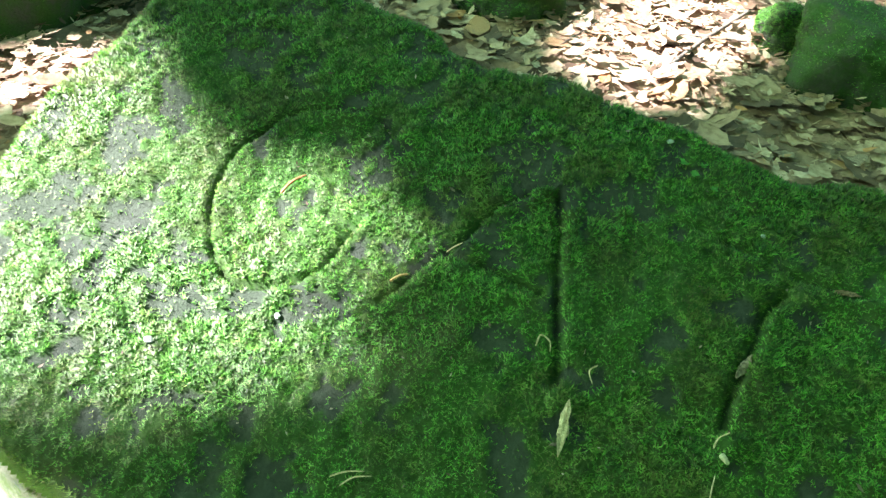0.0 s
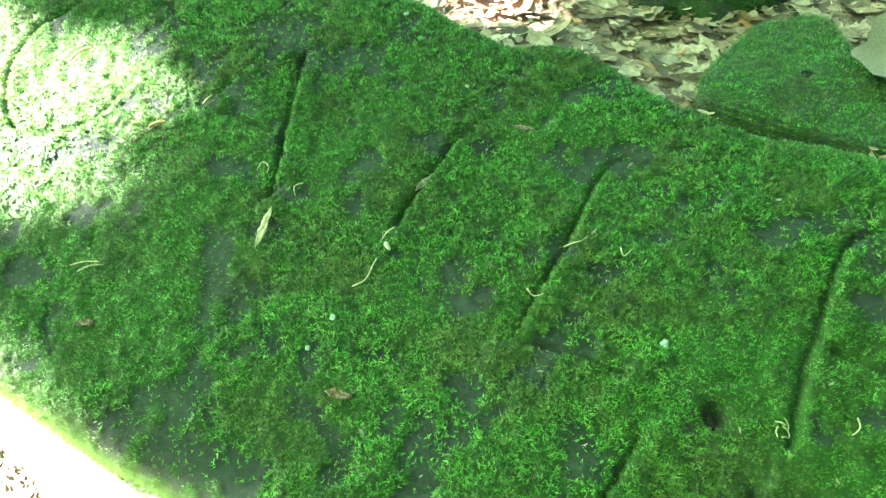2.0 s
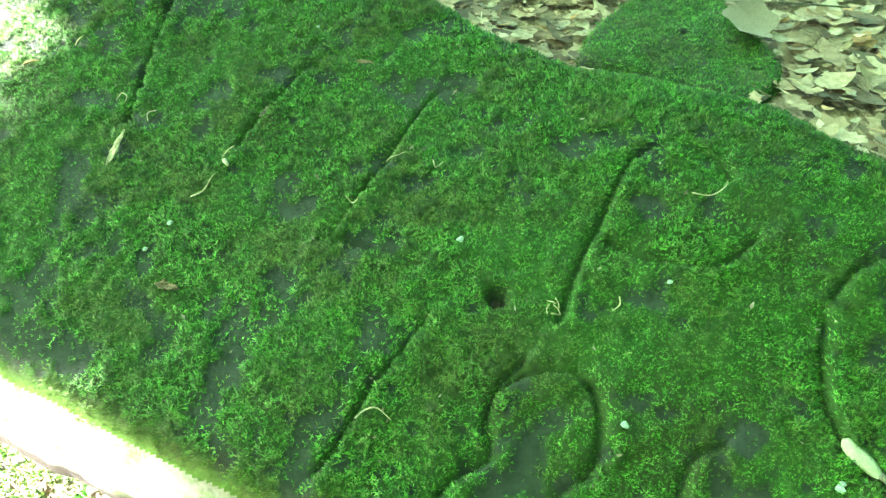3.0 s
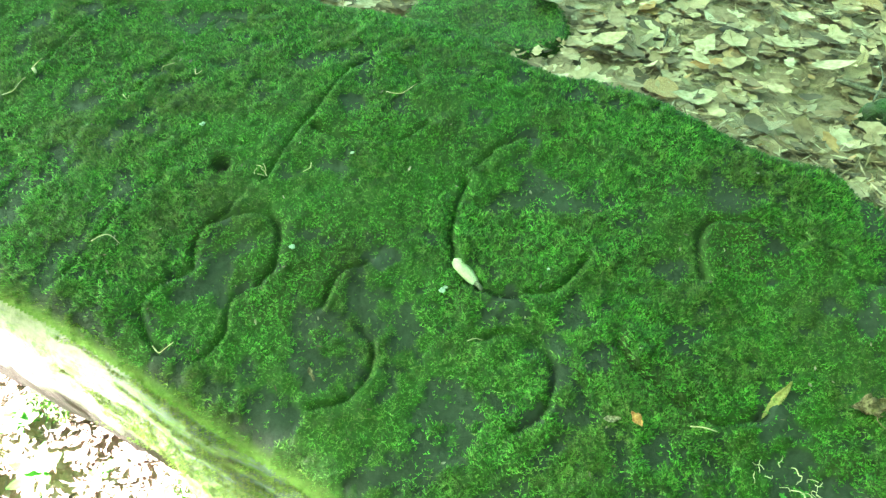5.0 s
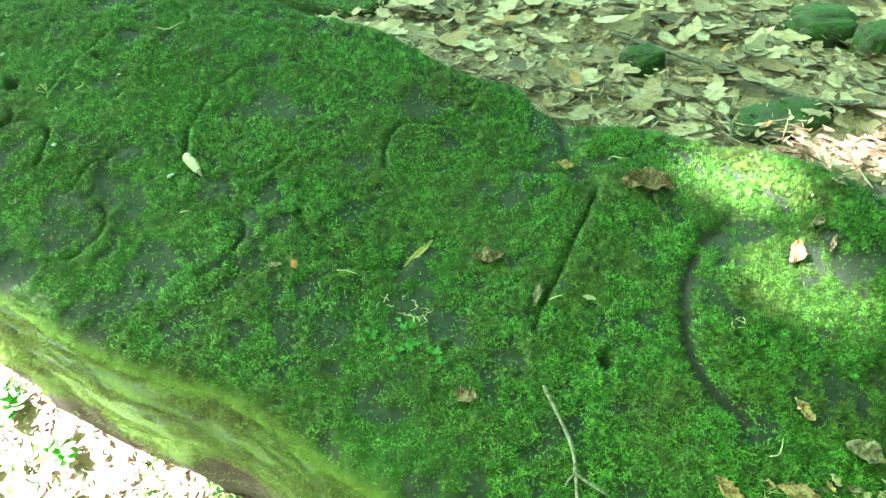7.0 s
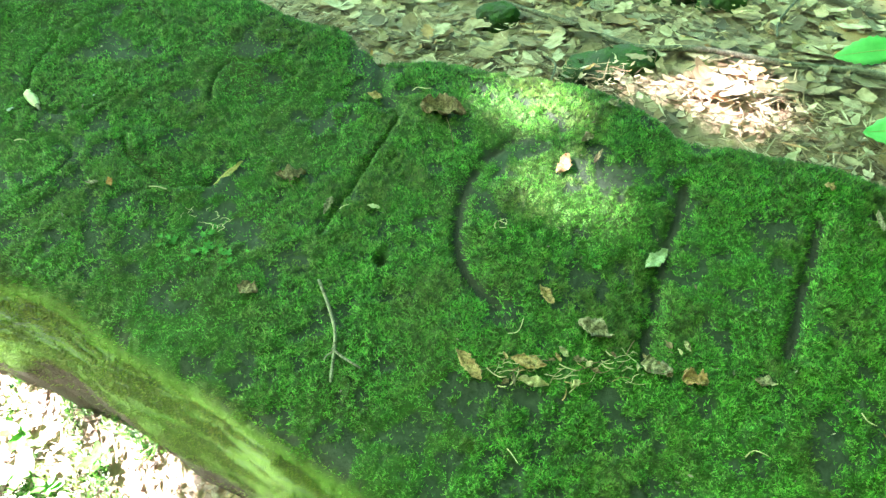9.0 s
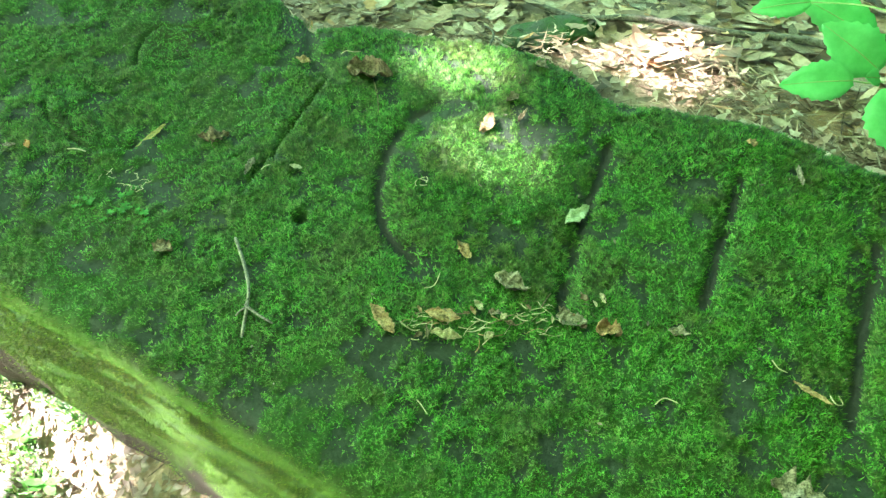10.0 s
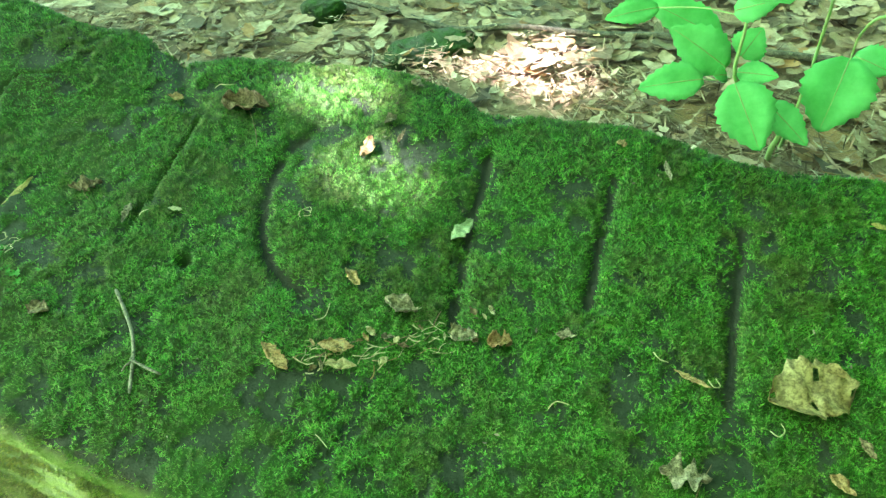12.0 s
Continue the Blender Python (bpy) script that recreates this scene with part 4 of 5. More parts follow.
def drooping_herb():
    herb = tagged(new("drooping_herb"), "green herb with a large hanging leaf, torn by insects", "plant")
    part("stem", tube([(3.02, -0.36, 0.57), (2.90, -0.46, 0.76), (2.748, -0.473, 0.92), (2.691, -0.447, 0.941), (2.675, -0.433, 0.911), (2.677, -0.43, 0.868)], 0.004, 0.4, 8), STEM, herb)
    herb_leaf((2.677, -0.429, 0.869), (2.628, -0.477, 0.775), 0.105, herb, 21, 0.35)
    herb_leaf((2.713, -0.398, 0.853), (2.738, -0.456, 0.851), 0.054, herb, 22)


jewelweed()
drooping_herb()

# the dead branch and loose sticks on the far ground
def ground_stick(points, radius, label, taper=0.5, lift=0.02, name="dead_branch"):
    way = [(x, y, float(ground_z(x, y)) + lift) for x, y in points]
    return tagged(part(name, tube(way, radius, taper, 8, 6, 0.10), DEADWOOD), label, "branch")


ground_stick([(1.86, 0.64), (1.97, 0.514), (2.094, 0.386), (2.21, 0.268), (2.34, 0.203), (2.525, 0.148), (2.675, 0.09), (2.76, 0.01), (2.98, -0.12)], 0.0055, "long grey dead branch lying on dry leaves", 1.6, 0.035)
ground_stick([(0.55, 1.55), (0.70, 1.72), (0.86, 1.86)], 0.007, "short grey stick lying on dry leaves", 0.6, 0.03, "stick")
ground_stick([(2.72, 0.52), (2.60, 0.38), (2.55, 0.28)], 0.004, "thin grey twig crossing the dead branch", 0.6, 0.035, "stick")
ground_stick([(1.86, 0.50), (1.92, 0.58), (1.95, 0.66)], 0.0022, "pale dry stalk standing out of leaves", 0.6, 0.07, "stick")
ground_stick([(2.3, 0.02), (2.42, 0.07), (2.5, 0.03)], 0.003, "thin brown twig on sunlit leaves", 0.6, 0.03, "stick")
ground_stick([(1.98, 0.10), (2.0, 0.16), (1.985, 0.20)], 0.003, "reddish twig leaning behind the rock", 0.6, 0.06, "stick")

rng_stick = random.Random(12)
for i in range(30):
    while True:
        x, y = rng_stick.uniform(-0.8, 3.1), rng_stick.uniform(-0.2, 2.0)
        if 0.47 * x + 0.883 * y > 0.85 and clear_of_rock(np.array([x]), np.array([y]))[0]:
            break
    a, l = rng_stick.uniform(0, 3.14), rng_stick.uniform(0.05, 0.17)
    dx, dy = l * math.cos(a), l * math.sin(a)
    ground_stick([(x - dx, y - dy), (x + rng_stick.uniform(-0.01, 0.01), y + rng_stick.uniform(-0.01, 0.01)), (x + dx, y + dy)], rng_stick.uniform(0.0012, 0.0032),
                 "thin dry twig lying on leaf litter", 0.5, rng_stick.uniform(0.022, 0.04), "stick")

# larger fallen leaves that can be told apart on the far ground
rng_leaf = random.Random(4)
BIG = [mesh_of("dead_leaf", v - np.array((0.5, 0, 0)), [tuple(int(i) for i in q) for q in f], True) for v, f in (blade(0, 9, 0.5, 31), blade(3, 14, 0.4, 32), blade(2, 12, 0.8, 33, 0.2), blade(3, 14, 0.9, 34, 0.1))]
for i in range(170):
    while True:
        x, y = rng_leaf.uniform(-0.9, 3.1), rng_leaf.uniform(-0.4, 2.1)
        if 0.47 * x + 0.883 * y > 0.62 and clear_of_rock(np.array([x]), np.array([y]))[0] and math.hypot(x - 1.09, y - 1.0) > 0.24:
            break
    s = rng_leaf.uniform(0.07, 0.13)
    dead = new("dead_leaf", BIG[i % 4])
    if not BIG[i % 4].materials:
        BIG[i % 4].materials.append((TAN, LITTER, GREY_LEAF, LITTER)[i % 4])
    dead.matrix_world = pose(x, y, float(ground_z(x, y)) + 0.022, rng_leaf.gauss(0, 7), rng_leaf.gauss(0, 7), rng_leaf.uniform(0, 360)) @ Matrix.Scale(s, 4)
    tagged(dead, "dry curled fallen leaf on the forest floor", "leaf", "fallen leaves")

on_slab = new("dead_leaf", BIG[2])
on_slab.matrix_world = pose(1.265, 1.04, 0.705, 6, -5, 75) @ Matrix.Scale(0.21, 4)
tagged(on_slab, "large tan dead leaf lying over a mossy stone", "leaf", "fallen leaves")

# ---------------------------------------------------------------- what lies on the rock
lying_leaf((0.126, 0.402), (0.110, 0.350), 0.013, STRAW, "narrow pale dry leaf lying on moss", 0, 0.4, 41)
lying_leaf((0.302, 0.430), (0.326, 0.455), 0.012, GREY_LEAF, "grey rolled leaf stuck in a carved groove", 0, 0.3, 42)


def winged_seed(a, b, wide):
    """A thin oblong wing with round ends, from its free end a to its seed end b."""
    a, b = Vector((*a, rock_z(*a) + 0.013)), Vector((*b, rock_z(*b) + 0.011))
    run = b - a
    across = Vector((0.0, -0.28, 0.96)).cross(run).normalized()
    up = run.normalized().cross(across).normalized()
    verts, faces, n = [], [], 14
    for i in range(n + 1):
        s = i / n
        e = (1 - abs(2 * s - 1) ** 3.2) ** 0.5 * (0.86 + 0.14 * math.cos(2.6 * s)) * wide / 2 + 0.0003
        for c in (-1, -0.5, 0, 0.5, 1):
            verts.append(a + run * s + across * c * e + up * (0.0028 * (1 - c * c) * (0.3 + math.sin(math.pi * s)) + 0.0004 * math.sin(9 * s + 2 * c)))
        if i:
            o = 5 * i
            faces += [(o - 5 + k, o - 4 + k, o + 1 + k, o + k) for k in range(4)]
    ob = tagged(part("winged_seed", mesh_of("winged_seed", verts, faces, True), PETAL), "cream white winged seed on bare rock", "seed")
    ob.modifiers.new("thickness", "SOLIDIFY").thickness = 0.0006
    part("seed_end", tube([b - run * 0.08 + up * 0.002, b + run * 0.08 + up * 0.002, b + run * 0.22], 0.0042, 0.5, 8, 4, 0.1), BARK, ob, "brown shrivelled seed end")


winged_seed((0.960, -0.030), (0.990, -0.067), 0.020)
lying_leaf((1.336, -0.252), (1.384, -0.212), 0.016, OLIVE, "olive yellow narrow leaf on moss", 0, 0.3, 44, bite=0.1)
lying_leaf((1.445, -0.248), (1.497, -0.246), 0.034, BROWN, "brown crumpled leaf fragment with a pale stalk", 0, 1.2, 45, bite=0.35, stalk=[(1.480, -0.262), (1.470, -0.266), (1.478, -0.280)])
lying_leaf((1.697, -0.128), (1.780, -0.150), 0.052, BROWN, "folded brown oak leaf with a long stalk", 0, 1.0, 46, stalk=[(1.745, -0.155), (1.752, -0.20), (1.752, -0.237)])
lying_leaf((1.166, -0.254), (1.176, -0.272), 0.013, RUST, "small rust brown leaf on moss", 0, 0.8, 47)
lying_leaf((1.130, -0.262), (1.152, -0.262), 0.010, GREY_LEAF, "small pale grey leaf scrap", 0, 0.5, 48)
lying_leaf((0.767, -0.174), (0.775, -0.192), 0.009, BROWN, "tiny orange leaf on moss", 0, 0.6, 49)
lying_leaf((1.408, -0.466), (1.440, -0.476), 0.028, BROWN, "small brown lobed leaf on moss", 0, 0.6, 50)
lying_leaf((1.735, -0.585), (1.768, -0.630), 0.026, TAN, "tan torn leaf on moss", 0, 0.5, 51)
lying_leaf((1.868, -0.492), (1.885, -0.524), 0.020, TAN, "small beige pointed leaf on moss", 0, 0.8, 52)
lying_leaf((1.917, -0.552), (1.962, -0.578), 0.038, GREY_LEAF, "grey-green and yellow crumpled leaf on moss", 0, 0.9, 53)
lying_leaf((2.036, -0.468), (2.080, -0.430), 0.027, FRESH, "pale green fresh leaf lying beside a carved letter", 0, 0.5, 54, bite=0.3)
lying_leaf((1.999, -0.612), (2.040, -0.632), 0.030, GREY_LEAF, "crumpled grey leaf at a letter's foot", 0, 1.1, 55)
lying_leaf((2.050, -0.640), (2.085, -0.650), 0.032, TAN, "crumpled tan leaf scraps at a letter's foot", 0, 1.2, 56)
lying_leaf((1.921, -0.300), (1.945, -0.262), 0.026, TAN, "pinkish dry leaf in a sun fleck", 0, 0.7, 57)
lying_leaf((1.985, -0.285), (2.005, -0.255), 0.012, BROWN, "narrow brown leaf scrap in a sun fleck", 0, 0.7, 58)
lying_leaf((1.970, -0.240), (1.995, -0.225), 0.016, GREY_LEAF, "grey crumpled leaf scrap in a sun fleck", 0, 1.0, 59)
lying_leaf((2.298, -0.732), (2.338, -0.770), 0.014, TAN, "narrow pale leaf strip beside a groove", 0, 0.4, 60)
lying_leaf((2.405, -0.800), (2.535, -0.808), 0.108, DECAY, "large yellow-brown decayed leaf with holes", 0, 0.3, 61, bite=0.2, n=34, holes=0.16, lift=0.010)
lying_leaf((2.225, -0.853), (2.285, -0.880), 0.060, GREY_LEAF, "grey lobed oak leaf with a thick pale stalk", 3, 0.5, 62, stalk=[(2.255, -0.90), (2.275, -0.880), (2.297, -0.862)])
lying_leaf((2.505, -0.870), (2.512, -0.900), 0.016, BROWN, "small red-brown leaf beside a decayed leaf", 0, 0.4, 63)
lying_leaf((2.440, -0.905), (2.46, -0.935), 0.020, TAN, "small tan leaf scrap on moss", 0, 0.6, 64)
lying_leaf((2.425, -0.395), (2.418, -0.435), 0.014, GREY_LEAF, "grey-green narrow leaf in moss", 0, 0.6, 65)
lying_leaf((2.705, -0.572), (2.735, -0.590), 0.014, OLIVE, "yellowish narrow leaf in moss", 0, 0.4, 66)
lying_leaf((1.812, -0.600), (1.862, -0.615), 0.024, TAN, "tan leaf among straw debris", 0, 0.5, 67)
lying_leaf((1.818, -0.632), (1.862, -0.642), 0.022, STRAW, "pale crumpled leaf among straw debris", 0, 1.1, 68)
lying_leaf((2.150, -0.650), (2.178, -0.660), 0.018, GREY_LEAF, "small grey leaf between carved letters", 0, 0.6, 69)
lying_leaf((-0.085, 0.262), (-0.062, 0.264), 0.014, BROWN, "small dark leaf scrap near the edge", 0, 0.6, 70)
lying_leaf((0.432, 0.528), (0.462, 0.520), 0.008, BROWN, "orange-brown thin leaf in a groove", 0, 0.6, 71)
lying_leaf((1.600, -0.068), (1.628, -0.078), 0.016, TAN, "small tan leaf lying in a crack", 0, 0.8, 72)
lying_leaf((1.545, -0.300), (1.532, -0.335), 0.014, GREY_LEAF, "grey rolled leaf stuck in a crack", 0, 0.8, 73)
lying_leaf((2.035, -0.150), (2.055, -0.165), 0.022, GREY_LEAF, "pale leaf scrap at the rock's edge", 0, 0.7, 74)
lying_leaf((2.355, -0.345), (2.372, -0.352), 0.016, TAN, "small tan leaf on moss", 0, 0.6, 75)
lying_leaf((0.205, 0.178), (0.236, 0.170), 0.016, BROWN, "shredded rust brown leaf on moss", 0, 0.9, 76)
lying_leaf((1.605, -0.328), (1.625, -0.330), 0.010, CREAM, "tiny pale leaf scrap", 0, 0.6, 77)

needle = "pale curled dry stalk lying on moss"
for way in ([(0.098, 0.463), (0.104, 0.474), (0.113, 0.466), (0.112, 0.455)], [(0.229, 0.298), (0.244, 0.306), (0.252, 0.322), (0.257, 0.332)], [(0.262, 0.358), (0.268, 0.366), (0.278, 0.368)],
            [(0.480, 0.345), (0.488, 0.337), (0.498, 0.337), (0.506, 0.344)], [(0.543, 0.330), (0.546, 0.319), (0.556, 0.326)], [(0.430, 0.287), (0.438, 0.281), (0.447, 0.271)],
            [(0.862, 0.256), (0.885, 0.252), (0.903, 0.259), (0.912, 0.273)], [(0.452, 0.003), (0.462, 0.012), (0.475, 0.014), (0.490, 0.004)], [(0.751, 0.127), (0.750, 0.117), (0.740, 0.110)],
            [(0.556, -0.133), (0.566, -0.143), (0.577, -0.143), (0.587, -0.136)], [(0.972, -0.150), (0.982, -0.146), (0.994, -0.143)], [(1.236, -0.271), (1.252, -0.274), (1.268, -0.278)],
            [(1.557, -0.324), (1.565, -0.327), (1.575, -0.326)], [(1.685, -0.078), (1.695, -0.071), (1.708, -0.079), (1.722, -0.078)], [(1.813, -0.565), (1.828, -0.562), (1.838, -0.543)],
            [(2.108, -0.750), (2.122, -0.743), (2.138, -0.752)], [(2.278, -0.705), (2.284, -0.716), (2.295, -0.722)], [(2.340, -0.756), (2.343, -0.768), (2.355, -0.766), (2.352, -0.756)],
            [(2.392, -0.838), (2.400, -0.848), (2.412, -0.842), (2.411, -0.832)], [(-0.108, 0.334), (-0.092, 0.338), (-0.075, 0.338)], [(0.004, 0.588), (0.012, 0.586), (0.023, 0.585)],
            [(-0.098, 0.326), (-0.085, 0.333), (-0.068, 0.334)], [(0.160, 0.44), (0.15, 0.432), (0.152, 0.42)], [(1.795, -0.722), (1.80, -0.728), (1.808, -0.74)]):
    curl(way, 0.001, STRAW, "dry_stalk", needle, "stalk", group="dry stalks")
curl([(-0.200, 0.666), (-0.187, 0.678), (-0.171, 0.692)], 0.002, RUST, "conifer_needle", "orange-brown dry needle inside the carved spiral", "needle")
curl([(-0.060, 0.546), (-0.050, 0.553), (-0.040, 0.558)], 0.002, OLIVE, "leaf_scrap", "yellow-green scrap lying in a groove", "leaf")
curl([(0.266, 0.350), (0.272, 0.342)], 0.0035, CREAM, "seed_scrap", "small cream seed scrap on moss", "seed")

# straw and fine debris gathered in the hollow under the letters
rng_straw = random.Random(9)
for i in range(64):
    x, y = rng_straw.uniform(1.785, 2.0), -0.622 + rng_straw.gauss(0, 0.013)
    a, l = rng_straw.gauss(0.1, 0.7), rng_straw.uniform(0.004, 0.019)
    dx, dy, bow = math.cos(a) * l, math.sin(a) * l * 0.7, rng_straw.uniform(-0.25, 0.25)
    curl([(x - dx, y - dy), (x - dx * 0.3 - dy * bow, y - dy * 0.3 + dx * bow), (x + dx * 0.4 - dy * bow, y + dy * 0.4 + dx * bow), (x + dx, y + dy)], rng_straw.uniform(0.0004, 0.0012),
         rng_straw.choice((STRAW, STRAW, TAN, BROWN)), "straw", "dry straw gathered in a hollow of the rock", "straw", group="straw debris")
for i in range(26):
    x, y, a = rng_straw.uniform(1.79, 2.08), -0.622 + rng_straw.gauss(0, 0.016), rng_straw.uniform(0, 6.28)
    l = rng_straw.uniform(0.008, 0.018)
    lying_leaf((x, y), (x + l * math.cos(a), y + l * math.sin(a)), l * rng_straw.uniform(0.4, 0.9), rng_straw.choice((TAN, STRAW, BROWN, GREY_LEAF)), "crumpled leaf scrap among straw debris",
               0, 1.3, 300 + i, "leaf_scrap", n=10)
# pale rootlets by a tuft
for i in range(16):
    cx, cy, wide = ((1.352, -0.352, 0.010), (1.318, -0.322, 0.012), (1.37, -0.338, 0.008))[i % 3]
    x, y = rng_straw.gauss(cx, wide), rng_straw.gauss(cy, wide)
    a, way = rng_straw.uniform(0, 6.28), []
    for k in range(4):
        way.append((x, y))
        a += rng_straw.gauss(0, 0.9)
        l = rng_straw.uniform(0.003, 0.008)
        x, y = x + l * math.cos(a), y + l * math.sin(a)
    curl(way, rng_straw.uniform(0.0005, 0.0010), STRAW, "rootlet", "pale bare rootlet on moss", "root", group="rootlets")
for cx, cy, n, s in ((0.678, 0.113, 5, 0.008), (1.82, -0.39, 5, 0.009)):
    for i in range(n):
        a = i * 1.7 + rng_straw.random()
        cx, cy = cx + rng_straw.uniform(-0.004, 0.004), cy + rng_straw.uniform(-0.004, 0.004)
        curl([(cx + s * math.cos(a), cy + s * math.sin(a)), (cx + s * math.cos(a + 0.7), cy + s * 0.8 * math.sin(a + 0.7)), (cx + s * math.cos(a + 1.5), cy + s * math.sin(a + 1.5))],
             0.0009, STRAW, "rootlet", "pale curled rootlet beside a hole", "root", group="rootlets")

twig = tagged(new("forked_twig"), "grey forked twig lying on the moss", "twig")
part("main_stick", tube(on_rock([(1.531, -0.460), (1.548, -0.505), (1.559, -0.545), (1.559, -0.58), (1.556, -0.622)], 0.009), 0.0027, 0.85, 7, 6, 0.12), BARK, twig)
part("side_stick", tube(on_rock([(1.556, -0.574), (1.575, -0.590), (1.598, -0.605)], 0.010), 0.0022, 0.8, 6, 5, 0.12), BARK, twig)
part("side_stick", tube(on_rock([(1.559, -0.578), (1.550, -0.583), (1.545, -0.590)], 0.010), 0.0018, 0.7, 6, 5), BARK, twig)


def pebble(x, y, r, mat, label, name="stone_chip", seed=0):
    bm = bmesh.new()
    bmesh.ops.create_icosphere(bm, subdivisions=2, radius=r)
    for v in bm.verts:
        v.co *= 1 + 0.5 * noise.noise(v.co * (1.2 / r) + Vector((seed, 0, 0)))
        v.co.z *= 0.55
    me = bpy.data.meshes.new(name)
    bm.to_mesh(me)
    bm.free()
    ob = part(name, me, mat)
    ob.matrix_world = pose(x, y, rock_z(x, y) + r * 0.3 + 0.003, -16, 0, seed * 50)
    return tagged(ob, label, "stone", "chips on the rock")


for i, (x, y, r) in enumerate([(0.734, -0.013, 0.006), (0.942, -0.077, 0.006), (0.573, 0.213, 0.006), (0.208, 0.262, 0.005), (0.182, 0.23, 0.004), (-0.184, 0.51, 0.005), (-0.318, 0.478, 0.006),
                               (0.947, -0.072, 0.004), (0.812, 0.142, 0.004), (1.09, -0.05, 0.003), (0.289, 0.731, 0.005), (0.374, 0.598, 0.004)]):
    pebble(x, y, r * 0.75, CHIP, "small pale chip lying in the moss", seed=i)
# two dark lumps added for the shade in the small holes
pebble(1.627, -0.425, 0.006, HOLE_DARK, "dark lump painted as the shade in a small hole", "hole_plug", 20)
pebble(0.612, 0.140, 0.009, HOLE_DARK, "dark lump painted as the shade in a small hole", "hole_plug", 21)


def sprig(x, y, count, size, seed, on="rock"):
    """A small green seedling tuft."""
    rng = random.Random(seed)
    tuft = tagged(new("seedling"), "small bright green leafy tuft" + (" growing in the moss" if on == "rock" else " on sunlit ground"), "plant", "seedlings")
    z = rock_z(x, y) if on == "rock" else float(ground_z(x, y)) + 0.02
    part("stem", tube([(x, y, z), (x + 0.002, y, z + size * 0.4), (x, y + 0.002, z + size * 0.6)], size * 0.05, 0.7), STEM, tuft)
    for k in range(count):
        a, l = k * 2.4 + rng.random(), size * rng.uniform(0.6, 1.1)
        v, f = blade(0, 5, 0.4, seed + k)
        base = Vector((x, y, z + size * rng.uniform(0.3, 0.6)))
        run = Vector((math.cos(a), math.sin(a), rng.uniform(0.0, 0.35))) * l
        across = Vector((0, 0, 1)).cross(run).normalized()
        part("leaf", mesh_of("leaf", [base + run * p[0] + across * p[1] * l * 0.75 + Vector((0, 0, p[2] * l)) for p in v], [tuple(int(i) for i in q) for q in f], True), SPRIG, tuft)
    return tuft


rng_tuft = random.Random(17)
for i in range(30):
    cx, cy, wide = ((1.362, -0.396, 0.017), (1.362, -0.396, 0.024), (1.281, -0.378, 0.007), (1.345, -0.36, 0.012))[i % 4]
    sprig(rng_tuft.gauss(cx, wide), rng_tuft.gauss(cy, wide), 12, rng_tuft.uniform(0.0045, 0.0085), 100 + i)
for i, (x, y, size) in enumerate([(1.96, -0.462, 0.007), (0.30, 0.70, 0.008), (0.33, 0.66, 0.007), (0.31, 0.68, 0.007), (0.325, 0.695, 0.007)]):
    sprig(x, y, 13, size, 140 + i)
rng_herb = random.Random(3)
for i in range(46):
    x = rng_herb.uniform(-0.6, 1.1)
    y = 0.12 - 0.55 * x - abs(rng_herb.gauss(0, 0.16)) + 0.02
    sprig(x, y, 6, rng_herb.uniform(0.025, 0.055), 200 + i, "ground")

# pale stones and green growth on the sunlit ground below the rock
def pale_stone(x, y, size, seed):
    bm = bmesh.new()
    bmesh.ops.create_icosphere(bm, subdivisions=4, radius=1)
    for v in bm.verts:
        q = v.co * 1.4 + Vector((seed * 5.3, seed * 2.1, 0))
        v.co = Vector((v.co.x, v.co.y * 0.8, v.co.z * 0.5)) * (size * (1 + 0.45 * noise.noise(q) + 0.22 * noise.noise(q * 3.1) + 0.09 * noise.noise(q * 8)))
    me = bpy.data.meshes.new("pale_stone")
    bm.to_mesh(me)
    bm.free()
    me.polygons.foreach_set("use_smooth", [True] * len(me.polygons))
    ob = part("pale_stone", me, PALE)
    ob.matrix_world = pose(x, y, float(ground_z(x, y)) + size * 0.2, 0, 0, seed * 40)
    return tagged(ob, "pale pinkish stone on sunlit ground below the rock", "stone", "pale stones")


PALE = plain_material("pale_sandstone", (0.20, 0.165, 0.155), (0.38, 0.33, 0.32), 30, 0.9, 0.0, 0.35)
for i, (x, y, size) in enumerate([(0.62, -0.36, 0.05), (0.70, -0.42, 0.035), (0.78, -0.44, 0.055), (0.88, -0.50, 0.04), (0.98, -0.53, 0.05), (1.06, -0.60, 0.045), (0.55, -0.30, 0.03),
                                  (0.84, -0.58, 0.04), (0.70, -0.53, 0.05), (1.18, -0.64, 0.05), (1.12, -0.72, 0.04), (0.42, -0.22, 0.035), (0.30, -0.20, 0.03)]):
    pale_stone(x, y, size, i + 1)
rng_pale = random.Random(31)
for i in range(46):
    x = rng_pale.uniform(0.35, 1.35)
    pale_stone(x, -0.10 - 0.47 * x - abs(rng_pale.gauss(0.02, 0.14)), rng_pale.uniform(0.014, 0.05), i + 20)


def ground_moss():
    rng = np.random.default_rng(19)
    x, y = rng.uniform(-1.0, 1.2, 60000), rng.uniform(-1.0, 0.5, 60000)
    s = 0.47 * x + 0.883 * y
    keep = (s < 0.22) & (s > -0.5) & (fbm(x * 7, y * 7, 33, 3) > 0.50 + 0.12 * smooth(-0.1, 0.5, x))
    x, y = x[keep], y[keep]
    up = np.column_stack([rng.normal(0, 0.3, len(x)), rng.normal(0, 0.3, len(x)), np.ones(len(x))])
    up /= np.linalg.norm(up, axis=1)[:, None]
    return tagged(shoots("ground_moss", np.column_stack([x, y, ground_z(x, y) + 0.022]), up, rng.uniform(0.010, 0.02, len(x)), MOSS, 4, 1.0, 20), "sunlit green moss on the ground below the rock", "moss")


ground_moss()


